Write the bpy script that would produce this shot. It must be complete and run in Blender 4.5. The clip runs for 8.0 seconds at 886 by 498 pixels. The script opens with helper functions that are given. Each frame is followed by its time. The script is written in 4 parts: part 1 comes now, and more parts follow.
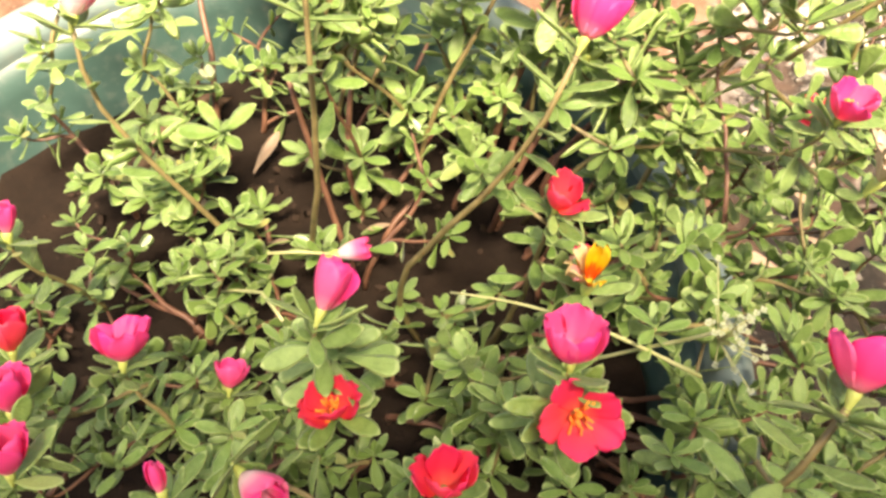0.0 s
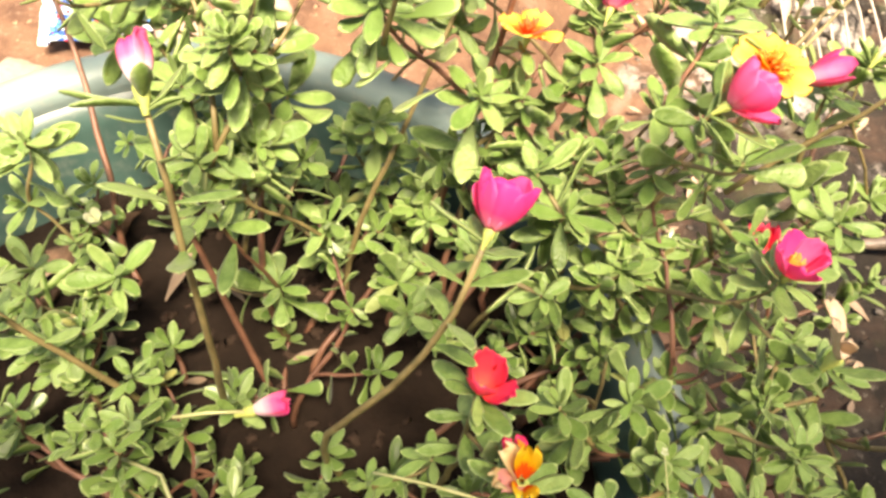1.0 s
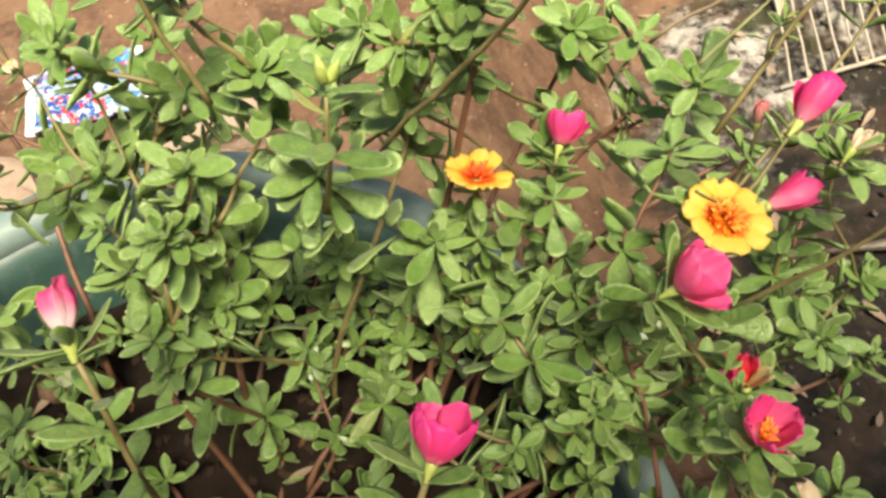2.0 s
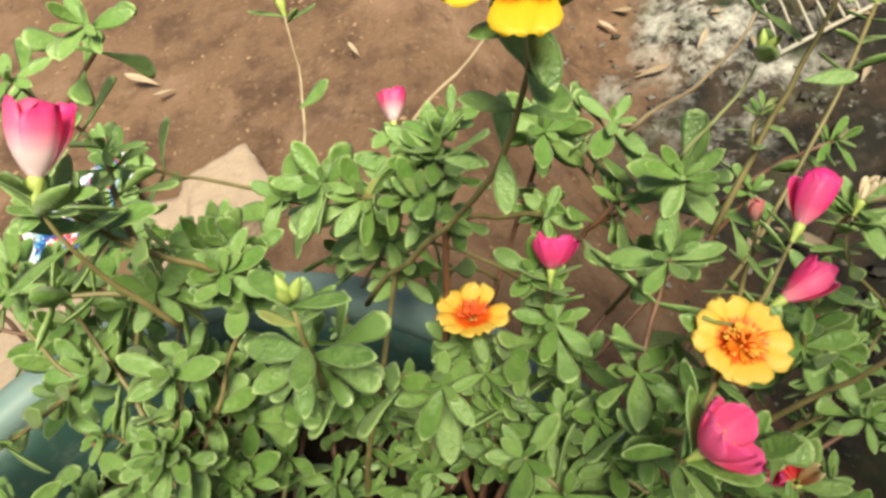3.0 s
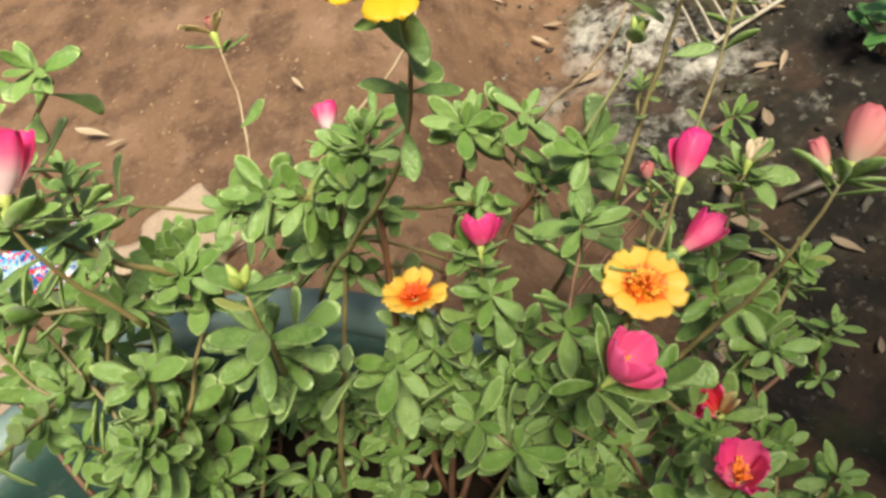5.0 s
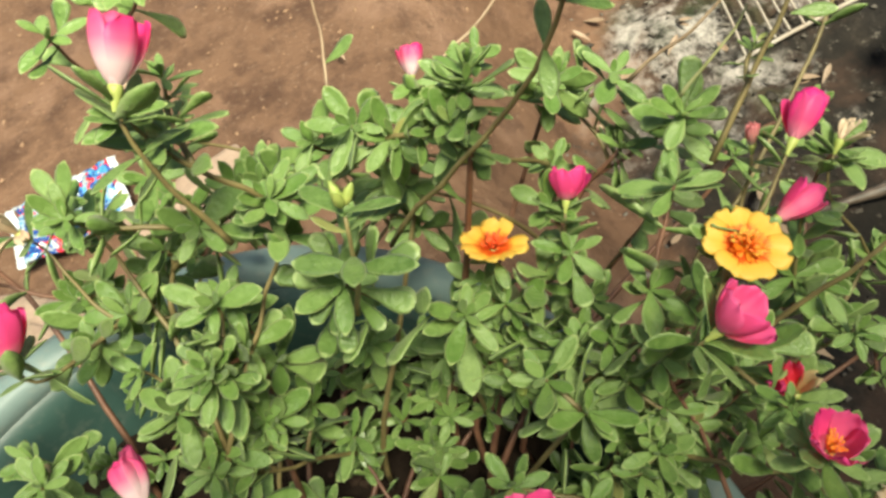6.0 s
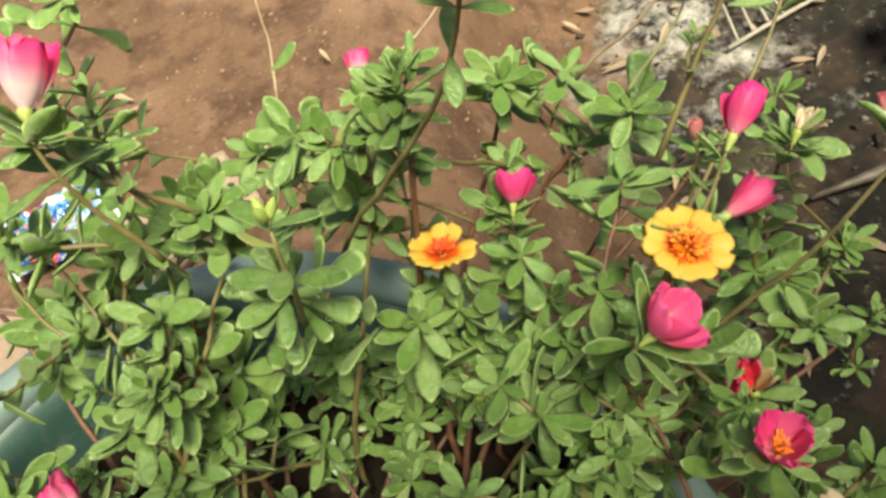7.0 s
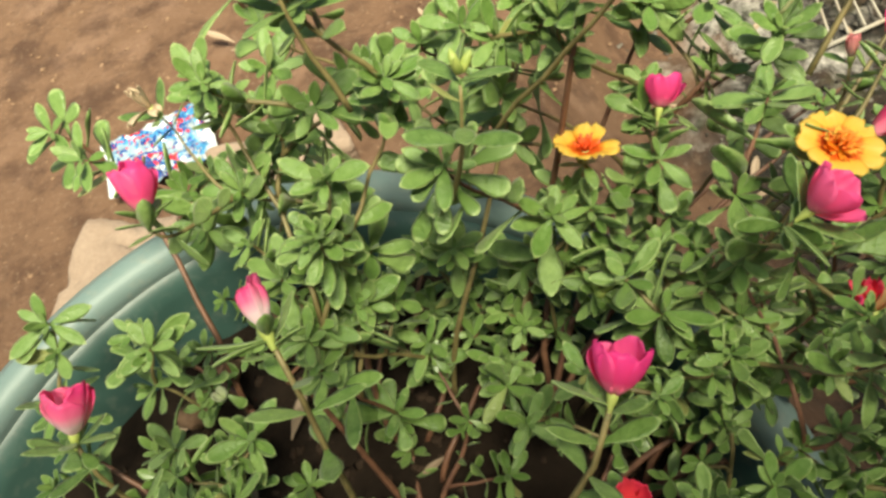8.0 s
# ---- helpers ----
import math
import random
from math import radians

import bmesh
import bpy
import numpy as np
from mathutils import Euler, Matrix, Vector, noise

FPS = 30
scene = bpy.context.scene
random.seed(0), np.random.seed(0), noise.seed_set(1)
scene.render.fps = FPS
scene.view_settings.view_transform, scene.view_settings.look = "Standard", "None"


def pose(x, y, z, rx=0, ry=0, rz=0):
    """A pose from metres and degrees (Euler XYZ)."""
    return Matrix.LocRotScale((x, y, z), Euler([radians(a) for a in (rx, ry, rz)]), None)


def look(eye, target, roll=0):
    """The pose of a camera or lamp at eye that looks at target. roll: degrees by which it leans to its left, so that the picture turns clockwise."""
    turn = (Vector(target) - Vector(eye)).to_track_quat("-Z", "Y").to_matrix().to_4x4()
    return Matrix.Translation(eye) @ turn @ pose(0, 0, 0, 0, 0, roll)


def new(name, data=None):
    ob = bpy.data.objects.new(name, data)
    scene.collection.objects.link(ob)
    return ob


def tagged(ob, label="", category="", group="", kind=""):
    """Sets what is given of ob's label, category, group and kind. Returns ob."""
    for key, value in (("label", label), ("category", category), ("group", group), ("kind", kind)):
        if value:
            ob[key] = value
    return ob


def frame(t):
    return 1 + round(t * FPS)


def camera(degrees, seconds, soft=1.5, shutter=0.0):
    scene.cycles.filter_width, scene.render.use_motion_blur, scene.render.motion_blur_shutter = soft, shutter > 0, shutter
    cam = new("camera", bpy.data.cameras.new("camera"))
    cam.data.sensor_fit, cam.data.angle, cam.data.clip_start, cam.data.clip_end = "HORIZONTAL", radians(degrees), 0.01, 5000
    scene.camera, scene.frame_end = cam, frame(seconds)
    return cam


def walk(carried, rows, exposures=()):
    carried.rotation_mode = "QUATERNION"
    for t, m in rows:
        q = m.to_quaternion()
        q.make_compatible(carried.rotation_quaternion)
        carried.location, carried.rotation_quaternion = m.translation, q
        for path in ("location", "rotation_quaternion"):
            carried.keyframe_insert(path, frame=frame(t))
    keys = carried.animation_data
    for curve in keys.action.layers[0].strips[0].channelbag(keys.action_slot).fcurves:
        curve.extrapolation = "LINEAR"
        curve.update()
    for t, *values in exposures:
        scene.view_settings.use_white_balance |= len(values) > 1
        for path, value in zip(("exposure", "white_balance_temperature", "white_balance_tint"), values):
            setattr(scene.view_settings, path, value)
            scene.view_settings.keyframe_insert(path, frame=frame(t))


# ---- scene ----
cam = camera(65.9, 8.0, 2.9)
# seconds, eye, what it looks at, roll in degrees
PATH = [
    (0, (0.003, 0.003, 0.5), (-0.011, 1.02, -1.222), -1.2),
    (0.5, (0.017, 0.033, 0.496), (0.085, 1.089, -1.201), 1.1),
    (1, (0.026, 0.067, 0.501), (0.106, 1.129, -1.192), -0.7),
    (1.5, (0.043, 0.094, 0.516), (0.131, 1.15, -1.18), -3.4),
    (2, (0.057, 0.12, 0.526), (0.067, 1.168, -1.178), -9.4),
    (2.2, (0.061, 0.135, 0.527), (0.012, 1.169, -1.184), -14.5),
    (3.3, (0.087, 0.169, 0.544), (0.065, 1.257, -1.133), -23.9),
    (3.5, (0.091, 0.165, 0.545), (0.09, 1.284, -1.112), -24.0),
    (4, (0.094, 0.152, 0.554), (0.161, 1.262, -1.108), -23.3),
    (4.2, (0.089, 0.148, 0.558), (0.145, 1.244, -1.115), -24.0),
    (5.3, (0.081, 0.136, 0.55), (0.158, 1.234, -1.12), -23.4),
    (5.5, (0.067, 0.136, 0.55), (0.15, 1.252, -1.108), -21.4),
    (6, (0.05, 0.137, 0.542), (0.107, 1.234, -1.129), -19.5),
    (6.5, (0.071, 0.138, 0.536), (0.112, 1.241, -1.132), -21.9),
    (7, (0.074, 0.134, 0.537), (0.091, 1.231, -1.135), -23.2),
    (7.5, (0.056, 0.116, 0.536), (0.016, 1.223, -1.129), -23.1),
    (8, (0.022, 0.102, 0.538), (-0.069, 1.225, -1.114), -21.5),
]
walk(cam, [(t, look(eye, target, roll)) for t, eye, target, roll in PATH],
     [(0.0, 2.80, 8700, 15), (1.0, 2.46, 8500, 16), (2.2, 1.29, 7600, 1), (3.5, 1.07, 7300, -5), (4.2, 0.98, 7300, -2), (5.5, 1.12, 7300, 0), (6.5, 1.17, 7400, -4), (8.0, 1.13, 7600, -4)])

# ---- light ----
world = bpy.data.worlds.new("overcast_sky")
scene.world = world
world.use_nodes = True
wn = world.node_tree.nodes
sky = wn.new("ShaderNodeTexSky")
sky.sky_type = "NISHITA"
sky.sun_disc = False
sky.sun_elevation, sky.sun_rotation = radians(64), radians(161)
sky.dust_density, sky.ozone_density = 4.0, 0.6
world.node_tree.links.new(sky.outputs[0], wn["Background"].inputs[0])
wn["Background"].inputs[1].default_value = 0.07

sun_data = bpy.data.lights.new("sun", "SUN")
sun_data.energy, sun_data.angle, sun_data.color = 4.8, radians(21), (1.0, 0.96, 0.88)
sun_lamp = new("sun", sun_data)
sun_lamp.matrix_world = look((0.45, -1.15, 2.9), (0, 0.15, 0))


# ---- materials ----
def shader(name, rough=0.6):
    mat = bpy.data.materials.new(name)
    mat.use_nodes = True
    nt = mat.node_tree
    bsdf = nt.nodes["Principled BSDF"]
    bsdf.inputs["Roughness"].default_value = rough
    return mat, nt, bsdf


def add(nt, kind, **values):
    node = nt.nodes.new(kind)
    for key, value in values.items():
        node.inputs[key.replace("_", " ")].default_value = value
    return node


def noise_tex(nt, scale, detail=4.0, rough=0.55, space="Object", stretch=None):
    co = nt.nodes.new("ShaderNodeTexCoord")
    tex = add(nt, "ShaderNodeTexNoise", Scale=scale, Detail=detail, Roughness=rough)
    if stretch:
        mp = add(nt, "ShaderNodeMapping", Scale=stretch)
        nt.links.new(co.outputs[space], mp.inputs[0])
        nt.links.new(mp.outputs[0], tex.inputs["Vector"])
    else:
        nt.links.new(co.outputs[space], tex.inputs["Vector"])
    return tex


def ramp(nt, source, stops):
    node = nt.nodes.new("ShaderNodeValToRGB")
    el = node.color_ramp.elements
    while len(el) < len(stops):
        el.new(0.5)
    for e, (at, col) in zip(el, stops):
        e.position, e.color = at, (*col, 1)
    nt.links.new(source, node.inputs[0])
    return node


def blend(nt, fac, a, b, mode="MIX"):
    node = nt.nodes.new("ShaderNodeMix")
    node.data_type, node.blend_type = "RGBA", mode
    for value, slot in ((fac, 0), (a, 6), (b, 7)):
        if isinstance(value, (int, float)):
            node.inputs[slot].default_value = value
        elif isinstance(value, tuple):
            node.inputs[slot].default_value = (*value, 1)
        else:
            nt.links.new(value, node.inputs[slot])
    return node.outputs[2]


def bump(nt, bsdf, height, strength, distance):
    node = add(nt, "ShaderNodeBump", Strength=strength, Distance=distance)
    nt.links.new(height, node.inputs["Height"])
    nt.links.new(node.outputs[0], bsdf.inputs["Normal"])


def attribute(nt, name):
    node = nt.nodes.new("ShaderNodeAttribute")
    node.attribute_name = name
    return node.outputs["Fac"]


def chance(nt):
    """A random number for each object and, in joined meshes, for each loose piece."""
    whole = nt.nodes.new("ShaderNodeObjectInfo").outputs["Random"]
    piece = nt.nodes.new("ShaderNodeNewGeometry").outputs["Random Per Island"]
    total, fold = nt.nodes.new("ShaderNodeMath"), nt.nodes.new("ShaderNodeMath")
    fold.operation = "FRACT"
    nt.links.new(whole, total.inputs[0])
    nt.links.new(piece, total.inputs[1])
    nt.links.new(total.outputs[0], fold.inputs[0])
    return fold.outputs[0]


def thin(nt, bsdf, colour, amount):
    """Lets some light through a thin leaf or petal."""
    tr = nt.nodes.new("ShaderNodeBsdfTranslucent")
    mix = add(nt, "ShaderNodeMixShader", Fac=amount)
    nt.links.new(colour, tr.inputs[0])
    nt.links.new(bsdf.outputs[0], mix.inputs[1])
    nt.links.new(tr.outputs[0], mix.inputs[2])
    nt.links.new(mix.outputs[0], nt.nodes["Material Output"].inputs[0])


def leaf_material(name, dark, mid, light, margin):
    mat, nt, bsdf = shader(name, 0.34)
    rnd = chance(nt)
    col = ramp(nt, rnd, [(0.0, dark), (0.45, mid), (1.0, light)]).outputs[0]
    fleck = noise_tex(nt, 3.2, 6.0, 0.65)
    col = blend(nt, 0.42, col, ramp(nt, fleck.outputs[0], [(0.36, dark), (0.64, light)]).outputs[0])
    aged = ramp(nt, rnd, [(0.986, (0, 0, 0)), (0.998, (0.6, 0.6, 0.6))]).outputs[0]
    col = blend(nt, aged, col, (0.46, 0.38, 0.13))
    edge = ramp(nt, attribute(nt, "margin"), [(0.62, (0, 0, 0)), (0.96, (0.85, 0.85, 0.85))]).outputs[0]
    col = blend(nt, edge, col, margin)
    nt.links.new(col, bsdf.inputs["Base Color"])
    fine = noise_tex(nt, 14.0, 3.0)
    bump(nt, bsdf, fine.outputs[0], 0.22, 0.03)
    bsdf.inputs["Specular IOR Level"].default_value = 0.5
    bsdf.inputs["Sheen Weight"].default_value = 0.12
    bsdf.inputs["Sheen Roughness"].default_value = 0.45
    thin(nt, bsdf, col, 0.18)
    return mat


LEAF = leaf_material("purslane_leaf", (0.062, 0.128, 0.022), (0.150, 0.264, 0.055), (0.280, 0.400, 0.125), (0.36, 0.47, 0.18))
YOUNG = leaf_material("young_leaf", (0.112, 0.218, 0.040), (0.172, 0.290, 0.066), (0.248, 0.362, 0.112), (0.37, 0.46, 0.17))
WEED = leaf_material("weed_leaf", (0.07, 0.22, 0.05), (0.11, 0.30, 0.07), (0.16, 0.36, 0.09), (0.18, 0.38, 0.10))


def stem_material(name, low, high):
    mat, nt, bsdf = shader(name, 0.5)
    n = noise_tex(nt, 90.0, 4.0)
    col = ramp(nt, n.outputs[0], [(0.3, low), (0.7, high)]).outputs[0]
    nt.links.new(col, bsdf.inputs["Base Color"])
    bump(nt, bsdf, n.outputs[0], 0.3, 0.001)
    return mat


RED_STEM = stem_material("red_stem", (0.105, 0.046, 0.028), (0.22, 0.105, 0.062))
GREEN_STEM = stem_material("green_stem", (0.115, 0.090, 0.036), (0.27, 0.215, 0.090))
PALE_STEM = stem_material("pale_stem", (0.38, 0.40, 0.16), (0.52, 0.52, 0.26))
TAN_STEM = stem_material("tan_stem", (0.26, 0.17, 0.10), (0.46, 0.34, 0.22))
DRY = stem_material("dry_husk", (0.34, 0.22, 0.13), (0.66, 0.54, 0.38))
BUD_GREEN = stem_material("bud_green", (0.26, 0.36, 0.08), (0.46, 0.50, 0.14))


def petal_material(name, base, body, tip, streak=None, vary=0.45, foot=0.22):
    mat, nt, bsdf = shader(name, 0.5)
    n = noise_tex(nt, 3.5, 4.0, 0.5)
    v = attribute(nt, "along")
    shift = nt.nodes.new("ShaderNodeMath")
    shift.operation = "MULTIPLY_ADD"
    nt.links.new(n.outputs[0], shift.inputs[0])
    shift.inputs[1].default_value = 0.3
    nt.links.new(v, shift.inputs[2])
    col = ramp(nt, shift.outputs[0], [(foot, base), (foot + 0.30, body), (1.05, tip)]).outputs[0]
    if streak:
        u = attribute(nt, "across")
        comb = nt.nodes.new("ShaderNodeCombineXYZ")
        nt.links.new(u, comb.inputs[0])
        nt.links.new(v, comb.inputs[1])
        mp = add(nt, "ShaderNodeMapping", Scale=(15.0, 1.2, 1.0))
        nt.links.new(comb.outputs[0], mp.inputs[0])
        lines = add(nt, "ShaderNodeTexNoise", Scale=1.6, Detail=3.0)
        nt.links.new(mp.outputs[0], lines.inputs["Vector"])
        far = nt.nodes.new("ShaderNodeMath")
        far.operation = "MULTIPLY_ADD"
        nt.links.new(lines.outputs[0], far.inputs[0])
        far.inputs[1].default_value = -0.72
        nt.links.new(v, far.inputs[2])
        mask = ramp(nt, far.outputs[0], [(0.0, (1, 1, 1)), (0.10, (0, 0, 0))]).outputs[0]
        col = blend(nt, mask, col, streak)
    rnd = nt.nodes.new("ShaderNodeObjectInfo").outputs["Random"]
    col = blend(nt, ramp(nt, rnd, [(0.0, (0, 0, 0)), (1.0, (vary, vary, vary))]).outputs[0], col, base)
    nt.links.new(col, bsdf.inputs["Base Color"])
    ridges = noise_tex(nt, 40.0, 2.0, 0.5, "Object", (1.0, 1.0, 0.12))
    bump(nt, bsdf, ridges.outputs[0], 0.2, 0.0006)
    thin(nt, bsdf, col, 0.48)
    return mat


PINK = petal_material("pink_petal", (0.95, 0.40, 0.52), (0.94, 0.070, 0.310), (0.95, 0.060, 0.370), None, 0.3)
ROSE = petal_material("rose_petal", (0.93, 0.74, 0.76), (0.94, 0.17, 0.40), (0.93, 0.05, 0.31), None, 0.2, 0.48)
RED = petal_material("red_petal", (0.92, 0.16, 0.12), (0.92, 0.040, 0.12), (0.93, 0.045, 0.20))
YELLOW = petal_material("yellow_petal", (0.92, 0.38, 0.03), (0.95, 0.62, 0.08), (0.97, 0.72, 0.17), (0.88, 0.13, 0.02), 0.15)
GOLD = petal_material("golden_petal", (0.92, 0.34, 0.02), (0.94, 0.64, 0.03), (0.95, 0.70, 0.06), (0.90, 0.12, 0.02), 0.12)
CREAM = petal_material("cream_petal", (0.66, 0.50, 0.22), (0.78, 0.62, 0.32), (0.86, 0.74, 0.46))
FLAME = petal_material("flame_petal", (0.97, 0.46, 0.05), (0.97, 0.20, 0.03), (0.96, 0.10, 0.03))
AMBER = petal_material("amber_petal", (0.95, 0.55, 0.06), (0.95, 0.36, 0.03), (0.95, 0.25, 0.03))
BLUSH = petal_material("pale_bud_petal", (0.80, 0.62, 0.50), (0.85, 0.42, 0.38), (0.84, 0.25, 0.30))
ORANGE = stem_material("orange_filament", (0.85, 0.13, 0.03), (0.92, 0.42, 0.05))
SCARLET = stem_material("scarlet_filament", (0.80, 0.05, 0.02), (0.90, 0.20, 0.04))


def pot_material():
    mat, nt, bsdf = shader("green_plastic", 0.38)
    big, fine = noise_tex(nt, 7.0, 5.0), noise_tex(nt, 120.0, 4.0)
    col = ramp(nt, big.outputs[0], [(0.3, (0.030, 0.066, 0.056)), (0.7, (0.052, 0.104, 0.090))]).outputs[0]
    dust = ramp(nt, fine.outputs[0], [(0.52, (0, 0, 0)), (0.8, (0.3, 0.3, 0.3))]).outputs[0]
    nt.links.new(blend(nt, dust, col, (0.24, 0.23, 0.19)), bsdf.inputs["Base Color"])
    bump(nt, bsdf, fine.outputs[0], 0.12, 0.001)
    return mat


def rim_material():
    mat, nt, bsdf = shader("weathered_rim", 0.5)
    big, fine = noise_tex(nt, 9.0, 5.0), noise_tex(nt, 150.0, 4.0)
    col = ramp(nt, big.outputs[0], [(0.3, (0.130, 0.190, 0.178)), (0.7, (0.200, 0.265, 0.252))]).outputs[0]
    dust = ramp(nt, fine.outputs[0], [(0.55, (0, 0, 0)), (0.85, (0.5, 0.5, 0.5))]).outputs[0]
    nt.links.new(blend(nt, dust, col, (0.30, 0.28, 0.22)), bsdf.inputs["Base Color"])
    bump(nt, bsdf, fine.outputs[0], 0.1, 0.001)
    return mat


def earth_material(name, a, b, c, rough=0.75, grime=None):
    mat, nt, bsdf = shader(name, rough)
    big, mid, fine = noise_tex(nt, 4.0, 5.0), noise_tex(nt, 26.0, 6.0, 0.65), noise_tex(nt, 230.0, 5.0, 0.7)
    col = ramp(nt, big.outputs[0], [(0.3, a), (0.7, b)]).outputs[0]
    col = blend(nt, ramp(nt, mid.outputs[0], [(0.42, (0, 0, 0)), (0.75, (0.7, 0.7, 0.7))]).outputs[0], col, c)
    col = blend(nt, 0.35, col, ramp(nt, fine.outputs[0], [(0.35, a), (0.65, b)]).outputs[0])
    if grime:
        col = blend(nt, ramp(nt, chance(nt), [(0.25, (0.9, 0.9, 0.9)), (0.9, (0, 0, 0))]).outputs[0], col, grime)
    nt.links.new(col, bsdf.inputs["Base Color"])
    bump(nt, bsdf, fine.outputs[0], 0.5, 0.004)
    if rough >= 0.75:
        bsdf.inputs["Specular IOR Level"].default_value = 0.12
    return mat


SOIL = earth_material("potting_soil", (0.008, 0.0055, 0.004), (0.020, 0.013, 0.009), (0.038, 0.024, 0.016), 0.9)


def ground_material():
    """Brown trodden earth that turns into dark, lime-spotted, mossy rubble towards +x."""
    mat, nt, bsdf = shader("brown_earth", 0.72)
    big, mid, fine = noise_tex(nt, 3.0, 5.0), noise_tex(nt, 17.0, 6.0, 0.65), noise_tex(nt, 160.0, 5.0, 0.7)
    earth = ramp(nt, big.outputs[0], [(0.3, (0.104, 0.056, 0.034)), (0.7, (0.152, 0.086, 0.053))]).outputs[0]
    earth = blend(nt, ramp(nt, mid.outputs[0], [(0.46, (0, 0, 0)), (0.66, (0.85, 0.85, 0.85))]).outputs[0], earth, (0.066, 0.034, 0.021))
    pale = noise_tex(nt, 6.5, 5.0, 0.6)
    earth = blend(nt, ramp(nt, pale.outputs[0], [(0.52, (0, 0, 0)), (0.68, (0.6, 0.6, 0.6))]).outputs[0], earth, (0.225, 0.135, 0.094))
    stain = noise_tex(nt, 8.5, 6.0, 0.7)
    earth = blend(nt, ramp(nt, stain.outputs[0], [(0.50, (0, 0, 0)), (0.62, (0.6, 0.6, 0.6))]).outputs[0], earth, (0.060, 0.031, 0.020))
    earth = blend(nt, ramp(nt, fine.outputs[0], [(0.57, (0, 0, 0)), (0.72, (0.6, 0.6, 0.6))]).outputs[0], earth, (0.27, 0.185, 0.130))
    pit = noise_tex(nt, 70.0, 4.0, 0.7)
    earth = blend(nt, ramp(nt, pit.outputs[0], [(0.30, (0.7, 0.7, 0.7)), (0.40, (0, 0, 0))]).outputs[0], earth, (0.045, 0.024, 0.016))
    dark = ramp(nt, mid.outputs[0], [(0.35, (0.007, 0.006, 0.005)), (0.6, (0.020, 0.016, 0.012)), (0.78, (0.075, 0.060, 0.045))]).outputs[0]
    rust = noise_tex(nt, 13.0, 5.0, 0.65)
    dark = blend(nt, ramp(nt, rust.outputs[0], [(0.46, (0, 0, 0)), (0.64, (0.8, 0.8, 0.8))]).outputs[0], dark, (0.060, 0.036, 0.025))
    lime, crust = noise_tex(nt, 30.0, 8.0, 0.78), noise_tex(nt, 12.0, 6.0, 0.7)
    limes = ramp(nt, blend(nt, 0.5, lime.outputs[0], crust.outputs[0]), [(0.47, (0, 0, 0)), (0.55, (0.55, 0.55, 0.55)), (0.62, (1, 1, 1))]).outputs[0]
    where = noise_tex(nt, 9.0, 4.0)
    patch = add(nt, "ShaderNodeVectorMath")
    patch.operation = "DISTANCE"
    patch.inputs[1].default_value = (0.455, 0.850, -0.20)
    nt.links.new(nt.nodes.new("ShaderNodeTexCoord").outputs["Object"], patch.inputs[0])
    reach = nt.nodes.new("ShaderNodeMath")
    reach.operation = "MULTIPLY_ADD"
    nt.links.new(patch.outputs["Value"], reach.inputs[0])
    reach.inputs[1].default_value = -1.4
    nt.links.new(where.outputs[0], reach.inputs[2])
    limes = blend(nt, 1.0, limes, ramp(nt, reach.outputs[0], [(0.13, (0, 0, 0)), (0.30, (1, 1, 1))]).outputs[0], "MULTIPLY")
    dark = blend(nt, limes, dark, (0.46, 0.42, 0.38))
    speck = noise_tex(nt, 48.0, 7.0, 0.8)
    dark = blend(nt, ramp(nt, speck.outputs[0], [(0.58, (0, 0, 0)), (0.68, (0.7, 0.7, 0.7))]).outputs[0], dark, (0.24, 0.21, 0.17))
    moss = noise_tex(nt, 11.0, 4.0)
    dark = blend(nt, ramp(nt, moss.outputs[0], [(0.56, (0, 0, 0)), (0.7, (0.4, 0.4, 0.4))]).outputs[0], dark, (0.04, 0.055, 0.02))
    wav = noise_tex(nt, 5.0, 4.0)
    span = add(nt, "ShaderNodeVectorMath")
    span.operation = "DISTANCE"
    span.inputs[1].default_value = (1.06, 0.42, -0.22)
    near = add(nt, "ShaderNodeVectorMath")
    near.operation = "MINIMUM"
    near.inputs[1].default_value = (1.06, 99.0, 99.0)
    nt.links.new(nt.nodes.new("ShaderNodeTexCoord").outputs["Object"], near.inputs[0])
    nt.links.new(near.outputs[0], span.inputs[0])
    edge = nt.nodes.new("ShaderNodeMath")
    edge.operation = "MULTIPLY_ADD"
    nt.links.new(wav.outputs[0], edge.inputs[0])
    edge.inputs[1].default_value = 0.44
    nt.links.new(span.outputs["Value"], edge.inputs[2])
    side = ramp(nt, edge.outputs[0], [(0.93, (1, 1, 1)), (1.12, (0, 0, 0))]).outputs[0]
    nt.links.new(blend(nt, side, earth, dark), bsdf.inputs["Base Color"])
    bump(nt, bsdf, blend(nt, 0.5, fine.outputs[0], pit.outputs[0]), 0.9, 0.006)
    bsdf.inputs["Specular IOR Level"].default_value = 0.2
    return mat


GROUND = ground_material()
STONE = earth_material("pale_stone", (0.07, 0.06, 0.05), (0.26, 0.235, 0.20), (0.04, 0.033, 0.026), 0.8, (0.03, 0.025, 0.02))
BRICK = earth_material("dusty_brick", (0.26, 0.185, 0.140), (0.38, 0.285, 0.220), (0.17, 0.11, 0.08))
POT, RIM = pot_material(), rim_material()


